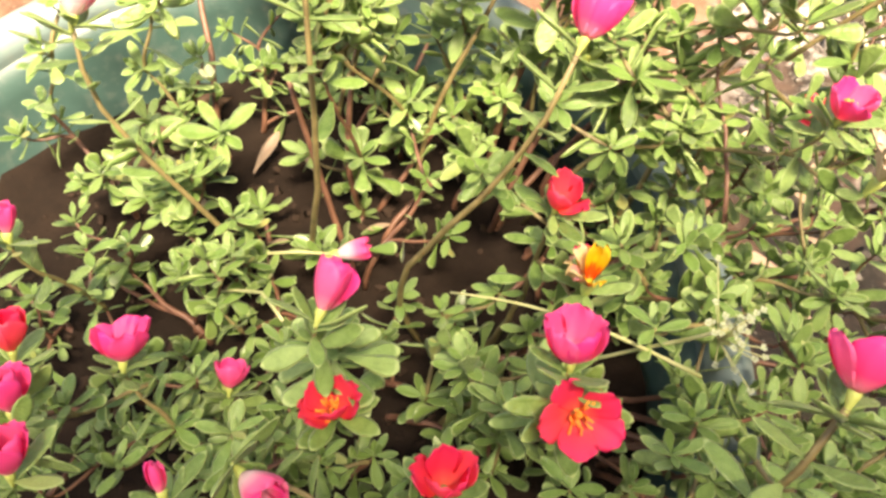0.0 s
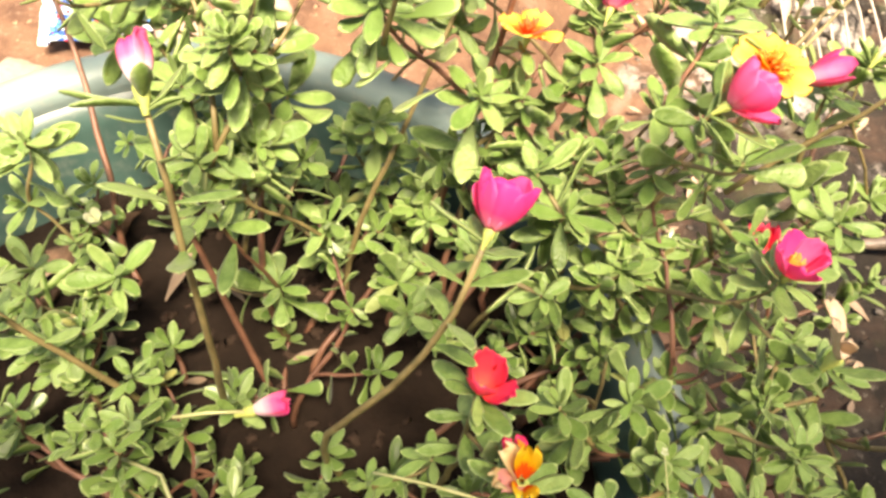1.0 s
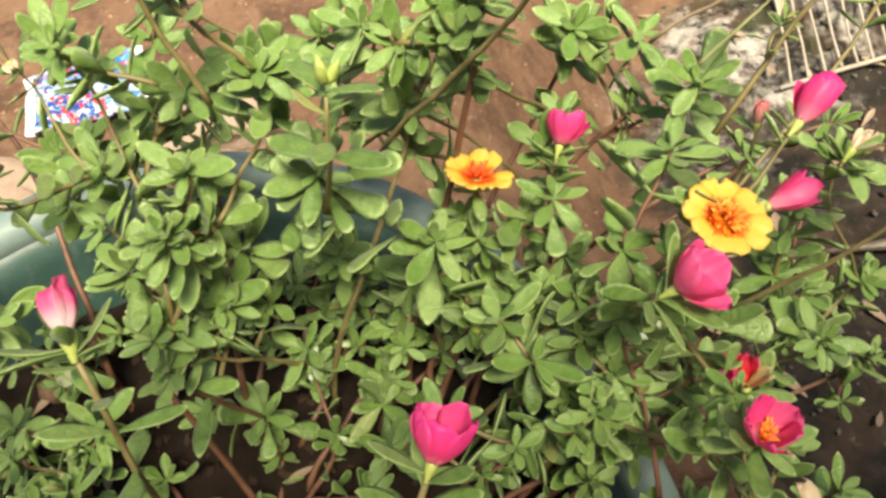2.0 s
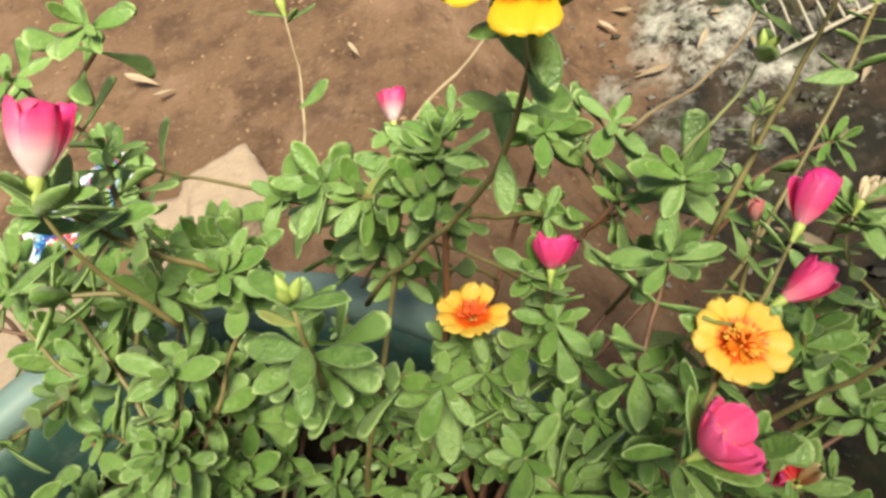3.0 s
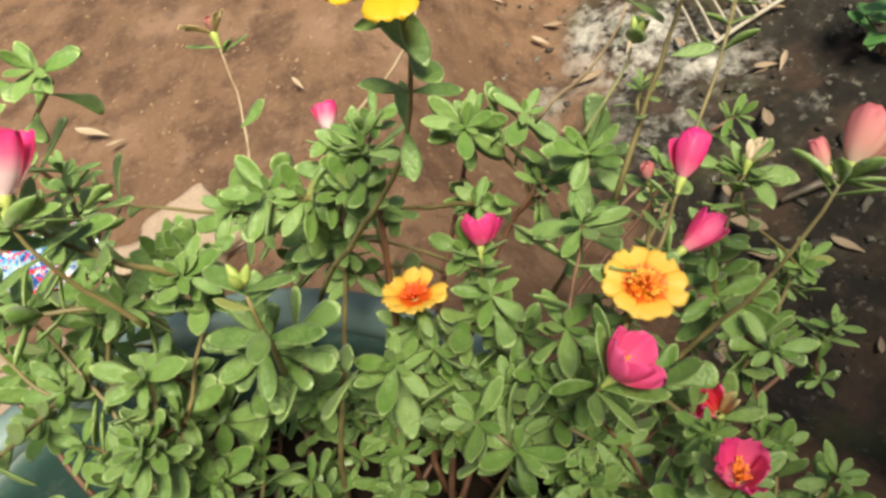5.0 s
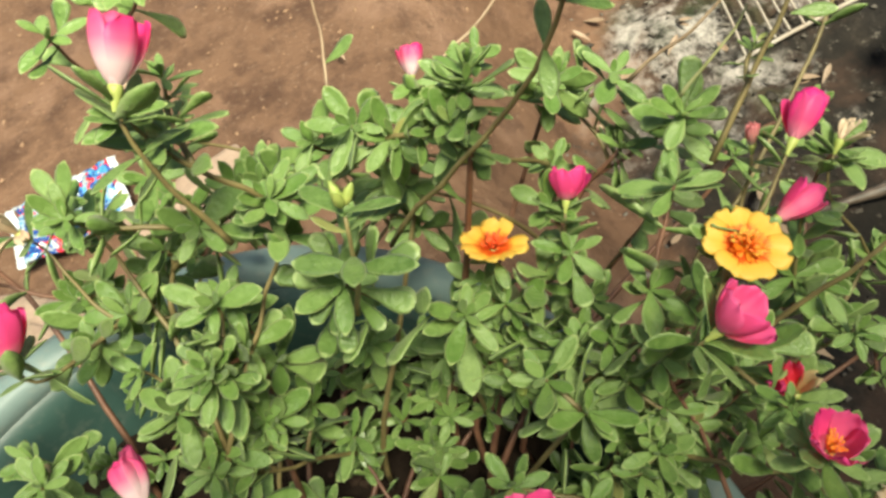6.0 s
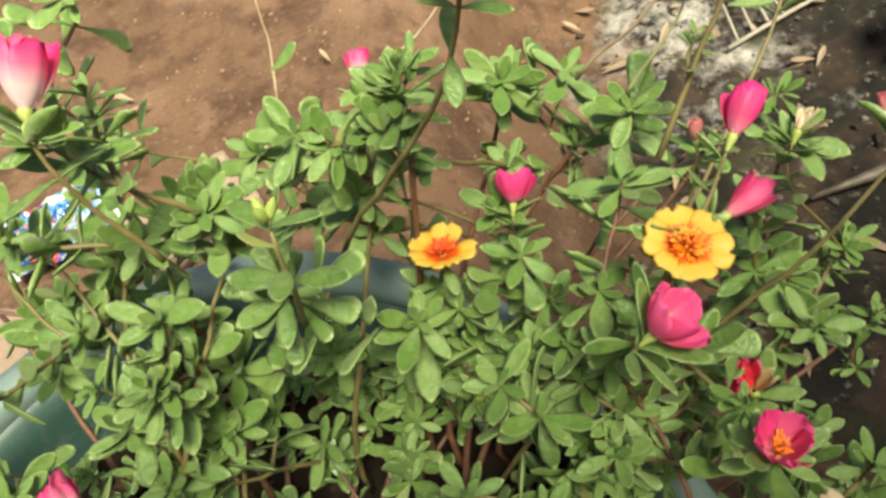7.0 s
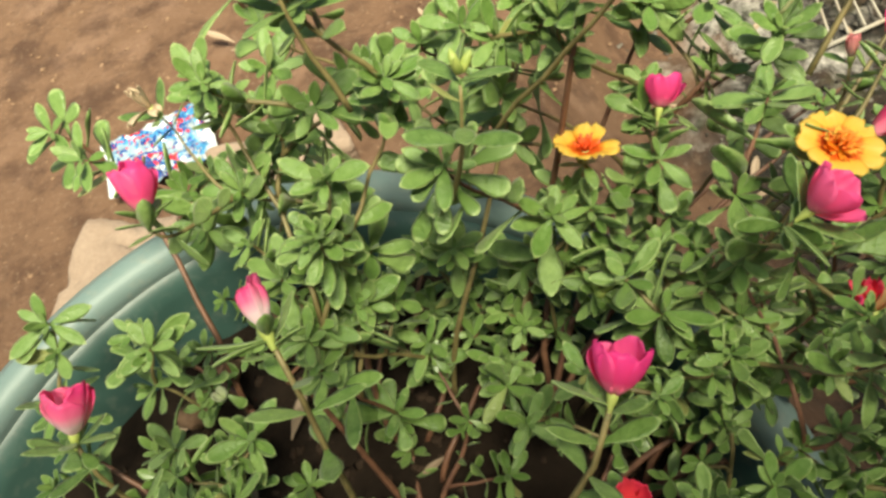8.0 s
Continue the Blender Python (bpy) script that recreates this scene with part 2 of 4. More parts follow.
def wrapper_material():
    mat, nt, bsdf = shader("printed_foil", 0.25)
    cells = nt.nodes.new("ShaderNodeTexVoronoi")
    co = nt.nodes.new("ShaderNodeTexCoord")
    wob = noise_tex(nt, 60.0, 3.0)
    nt.links.new(blend(nt, 0.12, co.outputs["Object"], wob.outputs[1]), cells.inputs["Vector"])
    cells.inputs["Scale"].default_value = 58.0
    sep = nt.nodes.new("ShaderNodeSeparateXYZ")
    nt.links.new(cells.outputs["Color"], sep.inputs[0])
    inks = ramp(nt, sep.outputs[0], [(0.0, (0.015, 0.06, 0.24)), (0.30, (0.06, 0.24, 0.46)), (0.52, (0.26, 0.36, 0.42)), (0.64, (0.36, 0.40, 0.42)), (0.85, (0.55, 0.03, 0.04))])
    inks.color_ramp.interpolation = "CONSTANT"
    white = noise_tex(nt, 22.0, 2.0)
    plain = ramp(nt, white.outputs[0], [(0.62, (0, 0, 0)), (0.66, (1, 1, 1))]).outputs[0]
    nt.links.new(blend(nt, plain, inks.outputs[0], (0.40, 0.44, 0.46)), bsdf.inputs["Base Color"])
    bsdf.inputs["Metallic"].default_value = 0.15
    return mat


WRAPPER = wrapper_material()
FOIL = earth_material("white_film", (0.48, 0.50, 0.52), (0.62, 0.64, 0.66), (0.36, 0.40, 0.46), 0.3)
WIRE = earth_material("rusty_wire", (0.30, 0.26, 0.21), (0.48, 0.44, 0.38), (0.25, 0.15, 0.08), 0.5)


# ---- tools ----
def finish(me, material, smooth=True):
    me.materials.append(material)
    if smooth:
        me.polygons.foreach_set("use_smooth", [True] * len(me.polygons))
    me.update()
    return me


def mesh_of(name, verts, faces, material, smooth=True, **floats):
    me = bpy.data.meshes.new(name)
    me.from_pydata([tuple(v) for v in verts], [], faces)
    for key, values in floats.items():
        me.attributes.new(key, "FLOAT", "POINT").data.foreach_set("value", values)
    return finish(me, material, smooth)


def part(name, me, parent, m=None, label=""):
    ob = new(name, me)
    ob.parent = parent
    if m is not None:
        ob.matrix_local = m
    if label:
        ob["label"] = label
    return ob


def empty(name, place, label, category, group=""):
    ob = new(name)
    ob.empty_display_size = 0.02
    ob.location = place
    return tagged(ob, label, category, group)


def tube(points, radii, sides=6):
    """Vertices and faces of a tapered tube along points."""
    pts = [Vector(p) for p in points]
    verts, faces, side = [], [], Vector((0.3, 0.9, 0.2))
    for i, p in enumerate(pts):
        t = (pts[min(i + 1, len(pts) - 1)] - pts[max(i - 1, 0)]).normalized()
        side = (side - t * side.dot(t)).normalized()
        up = t.cross(side)
        for k in range(sides):
            a = 2 * math.pi * k / sides
            verts.append(p + radii[i] * (math.cos(a) * side + math.sin(a) * up))
    for i in range(len(pts) - 1):
        for k in range(sides):
            a, b = i * sides + k, i * sides + (k + 1) % sides
            faces.append((a, b, b + sides, a + sides))
    faces.append(tuple(range(sides))[::-1])
    faces.append(tuple(range(len(verts) - sides, len(verts))))
    return verts, faces


def merge(pieces):
    verts, faces = [], []
    for v, f in pieces:
        n = len(verts)
        verts += list(v)
        faces += [tuple(i + n for i in q) for q in f]
    return verts, faces


def bezier(a, b, c, d, n):
    out = []
    for i in range(n + 1):
        t = i / n
        out.append((1 - t) ** 3 * a + 3 * (1 - t) ** 2 * t * b + 3 * (1 - t) * t * t * c + t ** 3 * d)
    return out


def frame_on(origin, y, z, scale=1.0):
    """A pose with its y axis along y and its z axis near z."""
    y = y.normalized()
    x = y.cross(z)
    x = x.normalized() if x.length > 1e-6 else y.orthogonal().normalized()
    z = x.cross(y)
    m = Matrix((x, y, z)).transposed().to_4x4() @ Matrix.Diagonal((scale, scale, scale, 1))
    m.translation = origin
    return m


# ---- ground ----
def level(x, y):
    """Height of the ground: it falls into a shallow hollow of rubble towards +x."""
    s = min(max((0.98 - math.hypot(min(x - 1.06, 0), y - 0.584)) / 0.25, 0), 1)
    p = Vector((x, y, 0))
    h = 0.010 * noise.noise(p * 4) + 0.0035 * noise.noise(p * 17) + 0.002 * noise.noise(p * 45)
    h += s * (0.022 * noise.noise(p * 11) + 0.012 * noise.noise(p * 27) + 0.006 * noise.noise(p * 60))
    return h * min(1, 4 / (1 + abs(x) + abs(y - 0.6))) - 0.22 * s * s * (3 - 2 * s)


def make_ground():
    s = np.linspace(-1, 1, 261)
    reach = np.sinh(s * 5.6) / np.sinh(5.6) * 60
    verts = []
    for y in reach:
        for x in reach:
            verts.append((x, y + 0.6, level(x, y + 0.6)))
    n = len(s)
    faces = [(j * n + i, j * n + i + 1, (j + 1) * n + i + 1, (j + 1) * n + i) for j in range(n - 1) for i in range(n - 1)]
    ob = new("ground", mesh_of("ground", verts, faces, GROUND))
    tagged(ob, "bare brown earth with a patch of dark mossy rubble", "ground", kind="structure")


make_ground()

# ---- pot ----
POT_AT, POT_R, SOIL_Z = Vector((-0.100, 0.140, 0.205)), 0.250, 0.145
# the tub is a little longer in y than in x
OVAL = (0.99, 1.10)
POT_TILT = Matrix.Translation(POT_AT) @ Vector((0, 0, 1)).rotation_difference(Vector((0.025, -0.03, 1))).to_matrix().to_4x4() @ Matrix.Diagonal((*OVAL, 1, 1))


def make_shade_wall():
    """A plain, unseen wall on the near side, added to shade the near plants."""
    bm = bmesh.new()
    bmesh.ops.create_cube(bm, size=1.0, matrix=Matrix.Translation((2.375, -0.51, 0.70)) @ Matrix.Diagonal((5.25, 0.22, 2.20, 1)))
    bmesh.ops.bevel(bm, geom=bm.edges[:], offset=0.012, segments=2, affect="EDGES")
    me = bpy.data.meshes.new("shade_wall_south")
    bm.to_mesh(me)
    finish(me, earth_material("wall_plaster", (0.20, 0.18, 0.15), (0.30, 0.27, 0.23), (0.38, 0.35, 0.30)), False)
    tagged(new("shade_wall_south", me), "unseen grey plastered wall added to shade the tub's near side", "wall", kind="structure")


make_shade_wall()


def lathe(profile, sides=96):
    verts, faces = [], []
    for r, z in profile:
        for k in range(sides):
            a = 2 * math.pi * k / sides
            verts.append((r * math.cos(a), r * math.sin(a), z))
    for i in range(len(profile) - 1):
        for k in range(sides):
            a, b = i * sides + k, i * sides + (k + 1) % sides
            faces.append((a, b, b + sides, a + sides))
    return verts, faces


def make_pot():
    pot = empty("plant_pot", (0, 0, 0), "oval green plastic planting tub with pale worn rim", "plant pot")
    pot.matrix_world = POT_TILT
    r = POT_R
    body = [(0.0, -0.19), (r - 0.062, -0.19), (r - 0.054, -0.186), (r - 0.024, -0.03), (r - 0.017, -0.012), (r - 0.023, -0.012), (r - 0.030, -0.03), (r - 0.060, -0.176), (0.0, -0.176)]
    v, f = lathe(body)
    part("body", mesh_of("pot_body", v, f, POT), pot)
    rim = [(r - 0.022, -0.020), (r - 0.024, -0.008), (r - 0.022, -0.001), (r - 0.017, 0.003), (r - 0.010, 0.004), (r - 0.003, 0.001), (r, -0.006), (r - 0.001, -0.018), (r - 0.005, -0.020), (r - 0.007, -0.012), (r - 0.015, -0.010), (r - 0.022, -0.020)]
    v, f = lathe(rim)
    part("rim", mesh_of("pot_rim", v, f, RIM), pot, label="pale grey-green rolled rim")


make_pot()


def soil_level(x, y):
    p = Vector((x, y, 0))
    return SOIL_Z + 0.012 * noise.noise(p * 16) + 0.007 * noise.noise(p * 42) + 0.004 * noise.noise(p * 110)


def make_soil():
    verts, faces, rings, sides = [], [], 30, 90
    for i in range(rings + 1):
        r = (POT_R - 0.040) * i / rings
        for k in range(sides):
            a = 2 * math.pi * k / sides
            x, y = POT_AT.x + OVAL[0] * r * math.cos(a), POT_AT.y + OVAL[1] * r * math.sin(a)
            verts.append((x, y, soil_level(x, y)))
    for i in range(rings):
        for k in range(sides):
            a, b = i * sides + k, i * sides + (k + 1) % sides
            faces.append((a, a + sides, b + sides, b))
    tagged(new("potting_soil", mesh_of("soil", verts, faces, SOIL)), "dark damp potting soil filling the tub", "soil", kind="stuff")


make_soil()

# ---- leaves, shoots and flowers ----
def leaf_mesh(name, width, fold, curl, wave, blunt, material):
    """A fleshy leaf of length 1 along +y, its upper side to +z."""
    stations = (0.0, 0.14, 0.33, 0.54, 0.72, 0.87, 0.96, 1.0)
    if blunt:
        half = (0.045, 0.07, 0.15, 0.29, 0.45, 0.50, 0.35, 0.09)
    else:
        half = (0.06, 0.15, 0.33, 0.46, 0.45, 0.32, 0.14, 0.01)
    verts, edge = [], []
    for s, h in zip(stations, half):
        w = h * width
        z = curl * s * s + wave * math.sin(s * 5)
        lift = fold * w
        thick = 0.02 + 0.035 * h
        verts += [(-w, s, z + lift), (-w * 0.62, s, z + lift * 0.5 + thick * 0.35), (0, s, z - 0.002), (w * 0.62, s, z + lift * 0.5 + thick * 0.35), (w, s, z + lift), (0, s, z - thick * 1.5)]
        end = 1.0 if s > 0.93 else 0.0
        edge += [1.0, max(0.3, end), max(0.05, end), max(0.3, end), 1.0, 0.2]
    faces = []
    for i in range(len(stations) - 1):
        for k in range(6):
            a, b = i * 6 + k, i * 6 + (k + 1) % 6
            faces.append((a, b, b + 6, a + 6))
    return mesh_of(name, verts, faces, material, margin=edge)


rng = random.Random(7)
BROAD = [leaf_mesh("broad_leaf", rng.uniform(0.36, 0.50), rng.uniform(-0.12, 0.16), rng.uniform(-0.28, 0.16), rng.uniform(-0.04, 0.04), True, LEAF) for _ in range(9)]
NARROW = [leaf_mesh("narrow_leaf", rng.uniform(0.36, 0.46), rng.uniform(0.0, 0.22), rng.uniform(-0.20, 0.12), rng.uniform(-0.03, 0.03), False, LEAF) for _ in range(7)]
PADDLE = [leaf_mesh("paddle_leaf", rng.uniform(0.30, 0.36), rng.uniform(-0.10, 0.10), rng.uniform(-0.14, 0.04), rng.uniform(-0.02, 0.02), True, LEAF) for _ in range(6)]
TENDER = [leaf_mesh("tender_leaf", rng.uniform(0.36, 0.48), rng.uniform(0.05, 0.40), rng.uniform(-0.20, 0.22), rng.uniform(-0.03, 0.03), False, YOUNG) for _ in range(8)]
WEEDY = [leaf_mesh("weed_leaf", rng.uniform(0.5, 0.6), 0.15, rng.uniform(-0.2, 0.0), 0.02, False, WEED) for _ in range(3)]

PLANTS = []


def root_of(tip):
    """Where in the soil a stem with this tip is rooted: nearer the tub's middle, inside its wall."""
    off = Vector((tip.x - POT_AT.x, tip.y - POT_AT.y)) * rng.uniform(0.55, 0.85)
    off += Vector((rng.uniform(-0.02, 0.02), rng.uniform(-0.02, 0.02)))
    if off.length > 0.195:
        off *= rng.uniform(0.150, 0.195) / off.length
    return Vector((POT_AT.x + off.x, POT_AT.y + off.y, SOIL_Z - 0.004))


def plant_at(root, room=26):
    """The plant that is rooted near this spot, or a new one."""
    near = [p for p in PLANTS if (p["at"] - root).length < 0.034 and p["leaves"] + room < 320]
    if near:
        return min(near, key=lambda p: (p["at"] - root).length)
    at = Vector((root.x, root.y, SOIL_Z))
    ob = empty("purslane_plant", at, "leafy moss-rose purslane plant with red-brown fleshy stems", "flowering plant", "purslane plants in the tub")
    PLANTS.append({"ob": ob, "at": at, "leaves": 0, "low": [], "low_stems": []})
    return PLANTS[-1]


NODES = []
# open flowers stand free: nothing grows over them on their sunny side
OPEN_AIR = [Vector(p) for p in ((0.075, 0.275, 0.327), (0.148, 0.225, 0.347), (0.109, 0.280, 0.334), (0.125, 0.200, 0.355), (0.179, 0.241, 0.324), (0.178, 0.251, 0.360), (0.146, 0.168, 0.318), (0.047, 0.172, 0.351), (0.041, 0.139, 0.303), (0.073, 0.372, 0.334), (-0.030, 0.091, 0.331), (0.032, 0.265, 0.391))]
SUNNY = Vector((0.0, -0.42, 0.9)).normalized()


def shades(p, room):
    for at in OPEN_AIR:
        way = p - at
        up = way.dot(SUNNY)
        if 0.004 < up < 0.12 and (way - SUNNY * up).length < room:
            return True
    return False


def fork_for(tip, reach):
    """The nearest lower place on a standing stem from which a branch can rise to tip, or None."""
    best, found = reach, None
    for plant, at, along in NODES:
        way = tip - at
        d = way.length
        if 0.014 < d < best and way.z > (0.42 if d < 0.05 else 0.72) * d and plant["leaves"] < 290:
            best, found = d, (plant, at, along)
    return found


LOW = [False]


def put_leaf(plant, at, grow, out, size, meshes):
    """A leaf at a place of the stem that grows along grow; out is the way it points."""
    m, me = frame_on(at - plant["at"], out, grow, size), rng.choice(meshes)
    if shades(at + out * size * 0.5, 0.017) or shades(at + out * size, 0.015):
        return
    if LOW[0] or plant["leaves"] >= 298:
        plant["low"].append((me, m))
        return
    part("leaf", me, plant["ob"], m)
    plant["leaves"] += 1


def whorl(plant, at, grow, count, size, lift, meshes, start=0.0):
    side = grow.orthogonal().normalized()
    for k in range(count):
        a = start + 2 * math.pi * k / count + rng.uniform(-0.4, 0.4)
        out = Matrix.Rotation(a, 3, grow) @ side
        up = radians(lift + rng.uniform(-20, 20))
        put_leaf(plant, at + grow * rng.uniform(-0.003, 0.002), (grow + out * rng.uniform(-0.5, 0.3)).normalized(), out * math.cos(up) + grow * math.sin(up), size * rng.uniform(0.65, 1.18), meshes)


def stem_line(base, start, tip, grow, n=10):
    length = (tip - base).length
    pts = bezier(base, base + start * 0.38 * length, tip - grow * 0.38 * length, tip, n)
    for i, p in enumerate(pts[1:-1], 1):
        p += 0.0022 * Vector((noise.noise(p * 60), noise.noise(p * 60 + Vector((9, 0, 0))), 0)) * math.sin(math.pi * i / n)
    return pts


def shoot(tip, grow=None, leaf=0.022, clothed=0.06, gap=0.0185, thick=0.0011, material=None, crown=True, meshes=None, base=None, reach=0.120):
    """One stem up to tip, from a fork on a lower stem or from the soil, leafy over its last stretch, with a tuft of young leaves on top."""
    tip = Vector(tip)
    fork = fork_for(Vector(base) + Vector((0, 0, 0.01)) if base else tip, reach)
    if fork:
        plant, root, along = fork
        start = (along * 0.5 + (tip - root).normalized()).normalized()
    else:
        root = root_of(tip)
        plant, start, thick = plant_at(root), Vector((rng.uniform(-0.5, 0.5), rng.uniform(-0.5, 0.5), 1)), thick * 1.7
    if base:
        root = Vector(base)
        start = (tip - root).normalized()
    if grow is None:
        lean = Vector((tip.x - root.x, tip.y - root.y, 0))
        inward = max(-1.0, min(1.0, (tip.y - 0.20) / 0.10))
        grow = Vector((0, 0, 1)) + Vector((lean.x * rng.uniform(1.0, 4.0) + rng.uniform(-0.35, 0.35), rng.uniform(-0.3, 0.3) - 0.42 * inward, 0))
    grow = Vector(grow).normalized()
    pts = stem_line(root, start, tip, grow)
    if not base and any(shades(p, 0.013) for p in pts):
        root = root_of(tip)
        plant, start = plant_at(root), Vector((0, 0, 1))
        pts = stem_line(root, start, tip, grow)
        if crown and any(shades(p, 0.008) for p in pts):
            return plant
    rad = [thick * (1.15 - 0.6 * i / (len(pts) - 1)) for i in range(len(pts))]
    v, f = tube(pts, rad)
    me = mesh_of("stem", [p - plant["at"] for p in v], f, material or (rng.choice((GREEN_STEM, GREEN_STEM, RED_STEM)) if fork else RED_STEM))
    if LOW[0]:
        plant["low_stems"].append(([p - plant["at"] for p in v], f))
        bpy.data.meshes.remove(me)
    else:
        part("stem", me, plant["ob"])
    for p, q in zip(pts[1:], pts[2:]):
        NODES.append((plant, p, (q - p).normalized()))
    meshes = meshes or (BROAD if rng.random() < 0.75 else NARROW)
    # nodes with leaf pairs, counted down from the tip
    length, turn, back = sum((b - a).length for a, b in zip(pts, pts[1:])), rng.uniform(0, 3), 0.005
    while back < min(clothed, length * 0.9):
        s = (1 - back / length) * (len(pts) - 1)
        i = min(int(s), len(pts) - 2)
        at = pts[i].lerp(pts[i + 1], s - i)
        along = (pts[i + 1] - pts[i]).normalized()
        side = along.orthogonal().normalized()
        size = leaf * (0.7 + 0.38 * min(1, back / 0.02)) * rng.uniform(0.78, 1.12)
        for k in range(2):
            if back > 0.035 and rng.random() < 0.2:
                continue
            out = Matrix.Rotation(turn + math.pi * k, 3, along) @ side
            up = radians(rng.uniform(-15, 40))
            put_leaf(plant, at, along, out * math.cos(up) + along * math.sin(up), size, meshes)
        turn += 1.45 + rng.uniform(-0.3, 0.3)
        back += gap * rng.uniform(0.75, 1.3) * (0.6 + back / 0.05 * 0.4)
    if crown:
        whorl(plant, tip, grow, rng.choice((4, 5, 5)), leaf * 0.76, 16, TENDER, turn)
        whorl(plant, tip + grow * 0.002, grow, rng.choice((3, 4)), leaf * 0.46, 46, TENDER, turn + 0.6)
    return plant


def petal_mesh(name, length, width, start, end, material, notch=0.12, cup=0.35, base=0.0012, ruffle=0.0, wrap=0.0):
    """One petal of a flower whose axis is +z, on the +x side. start, end: degrees from the axis at its foot and its lip."""
    nu, nv, thick = 9, 8, 0.00022
    rows, r, z = [], base, 0.0
    for j in range(nv):
        v = j / (nv - 1)
        lean = radians(start + (end - start) * v)
        if j:
            r += length / (nv - 1) * math.sin(lean)
            z += length / (nv - 1) * math.cos(lean)
        half = width * 0.5 * (0.16 + 0.84 * math.sin(min(1.0, v * 1.25) * math.pi / 2)) * (1 - max(0, v - 0.72) ** 2 * 6)
        row = []
        for i in range(nu):
            u = 2 * i / (nu - 1) - 1
            dip = notch * length * (1 - abs(u)) * (v ** 6) + 0.10 * length * abs(u) ** 3 * v ** 4
            wav = ruffle * math.sin(u * 7 + v * 2) * v * v
            turn = u * min(1.25, half / max(r, 0.002)) * (0.35 + 0.65 * wrap)
            lift = (1 - wrap) * cup * half * u * u
            side = half * u * (1 - wrap) + r * math.sin(turn) * wrap
            ahead = r * (1 - wrap) + r * math.cos(turn) * wrap * (1 - 0.06 * abs(u))
            row.append((ahead - lift * math.cos(lean) - dip * math.sin(lean) + wav * math.cos(lean), side, z + lift * math.sin(lean) * 0.6 - dip * math.cos(lean) - wav * math.sin(lean), v, abs(u)))
        rows.append(row)
    flat = [p for row in rows for p in row]
    n = len(flat)
    verts = [p[:3] for p in flat] + [(x - thick, y, zz - thick) for x, y, zz, _, _ in flat]
    along, across = [p[3] for p in flat] * 2, [p[4] for p in flat] * 2
    faces = []
    for j in range(nv - 1):
        for i in range(nu - 1):
            a = j * nu + i
            faces += [(a, a + 1, a + nu + 1, a + nu), (n + a, n + a + nu, n + a + nu + 1, n + a + 1)]
    ring = [i for i in range(nu)] + [j * nu + nu - 1 for j in range(1, nv)] + [n - 1 - i for i in range(1, nu)] + [j * nu for j in range(nv - 2, 0, -1)]
    for a, b in zip(ring, ring[1:] + ring[:1]):
        faces.append((b, a, n + a, n + b))
    me = mesh_of(name, verts, faces, material, along=along, across=across)
    flat_from = len(faces) - len(ring)
    me.polygons.foreach_set("use_smooth", [k < flat_from for k in range(len(faces))])
    return me


def filaments(name, count, length, spread, material, thick=0.00032, seed=3):
    r = random.Random(seed)
    pieces = []
    for _ in range(count):
        a, lean, size = r.uniform(0, 6.283), radians(abs(r.gauss(0, spread))), length * r.uniform(0.7, 1.1)
        way = Vector((math.sin(lean) * math.cos(a), math.sin(lean) * math.sin(a), math.cos(lean)))
        foot = Vector((0.0012 * math.cos(a), 0.0012 * math.sin(a), 0.001))
        bend = Vector((r.uniform(-1, 1), r.uniform(-1, 1), 0)) * size * 0.12
        pieces.append(tube([foot, foot + way * size * 0.55 + bend, foot + way * size], [thick * 0.8, thick, thick * 1.7], 4))
    v, f = merge(pieces)
    return mesh_of(name, v, f, material)


def calyx_mesh(name, size, material):
    v, f = lathe([(0.09 * size, -0.75 * size), (0.13 * size, -0.5 * size), (0.22 * size, -0.2 * size), (0.25 * size, 0.0), (0.22 * size, 0.10 * size), (0.10 * size, 0.13 * size)], 10)
    return mesh_of(name, v, f, material)


KINDS = {
    # petal length, width, lean at foot, lean at lip, petals, inner petals
    "tulip": dict(length=0.0205, width=0.019, start=44, end=-8, count=5, cup=0.55, wrap=0.8, ruffle=0.0004),
    "cup": dict(length=0.020, width=0.0185, start=60, end=2, count=5, cup=0.5, wrap=0.65, ruffle=0.0005),
    "half": dict(length=0.018, width=0.0165, start=66, end=46, count=5, cup=0.3, wrap=0.25),
    "fringed": dict(length=0.0165, width=0.0152, start=72, end=90, count=6, cup=0.08, notch=0.16, ruffle=0.0008),
    "wide": dict(length=0.0205, width=0.0165, start=72, end=88, count=5, cup=0.03, notch=0.05, ruffle=0.0008),
    "saucer": dict(length=0.0165, width=0.0150, start=58, end=62, count=5, cup=0.16, notch=0.10, ruffle=0.0007),
    "bud": dict(length=0.013, width=0.0105, start=30, end=-20, count=4, cup=0.6, wrap=0.9),
}
PETALS = {}


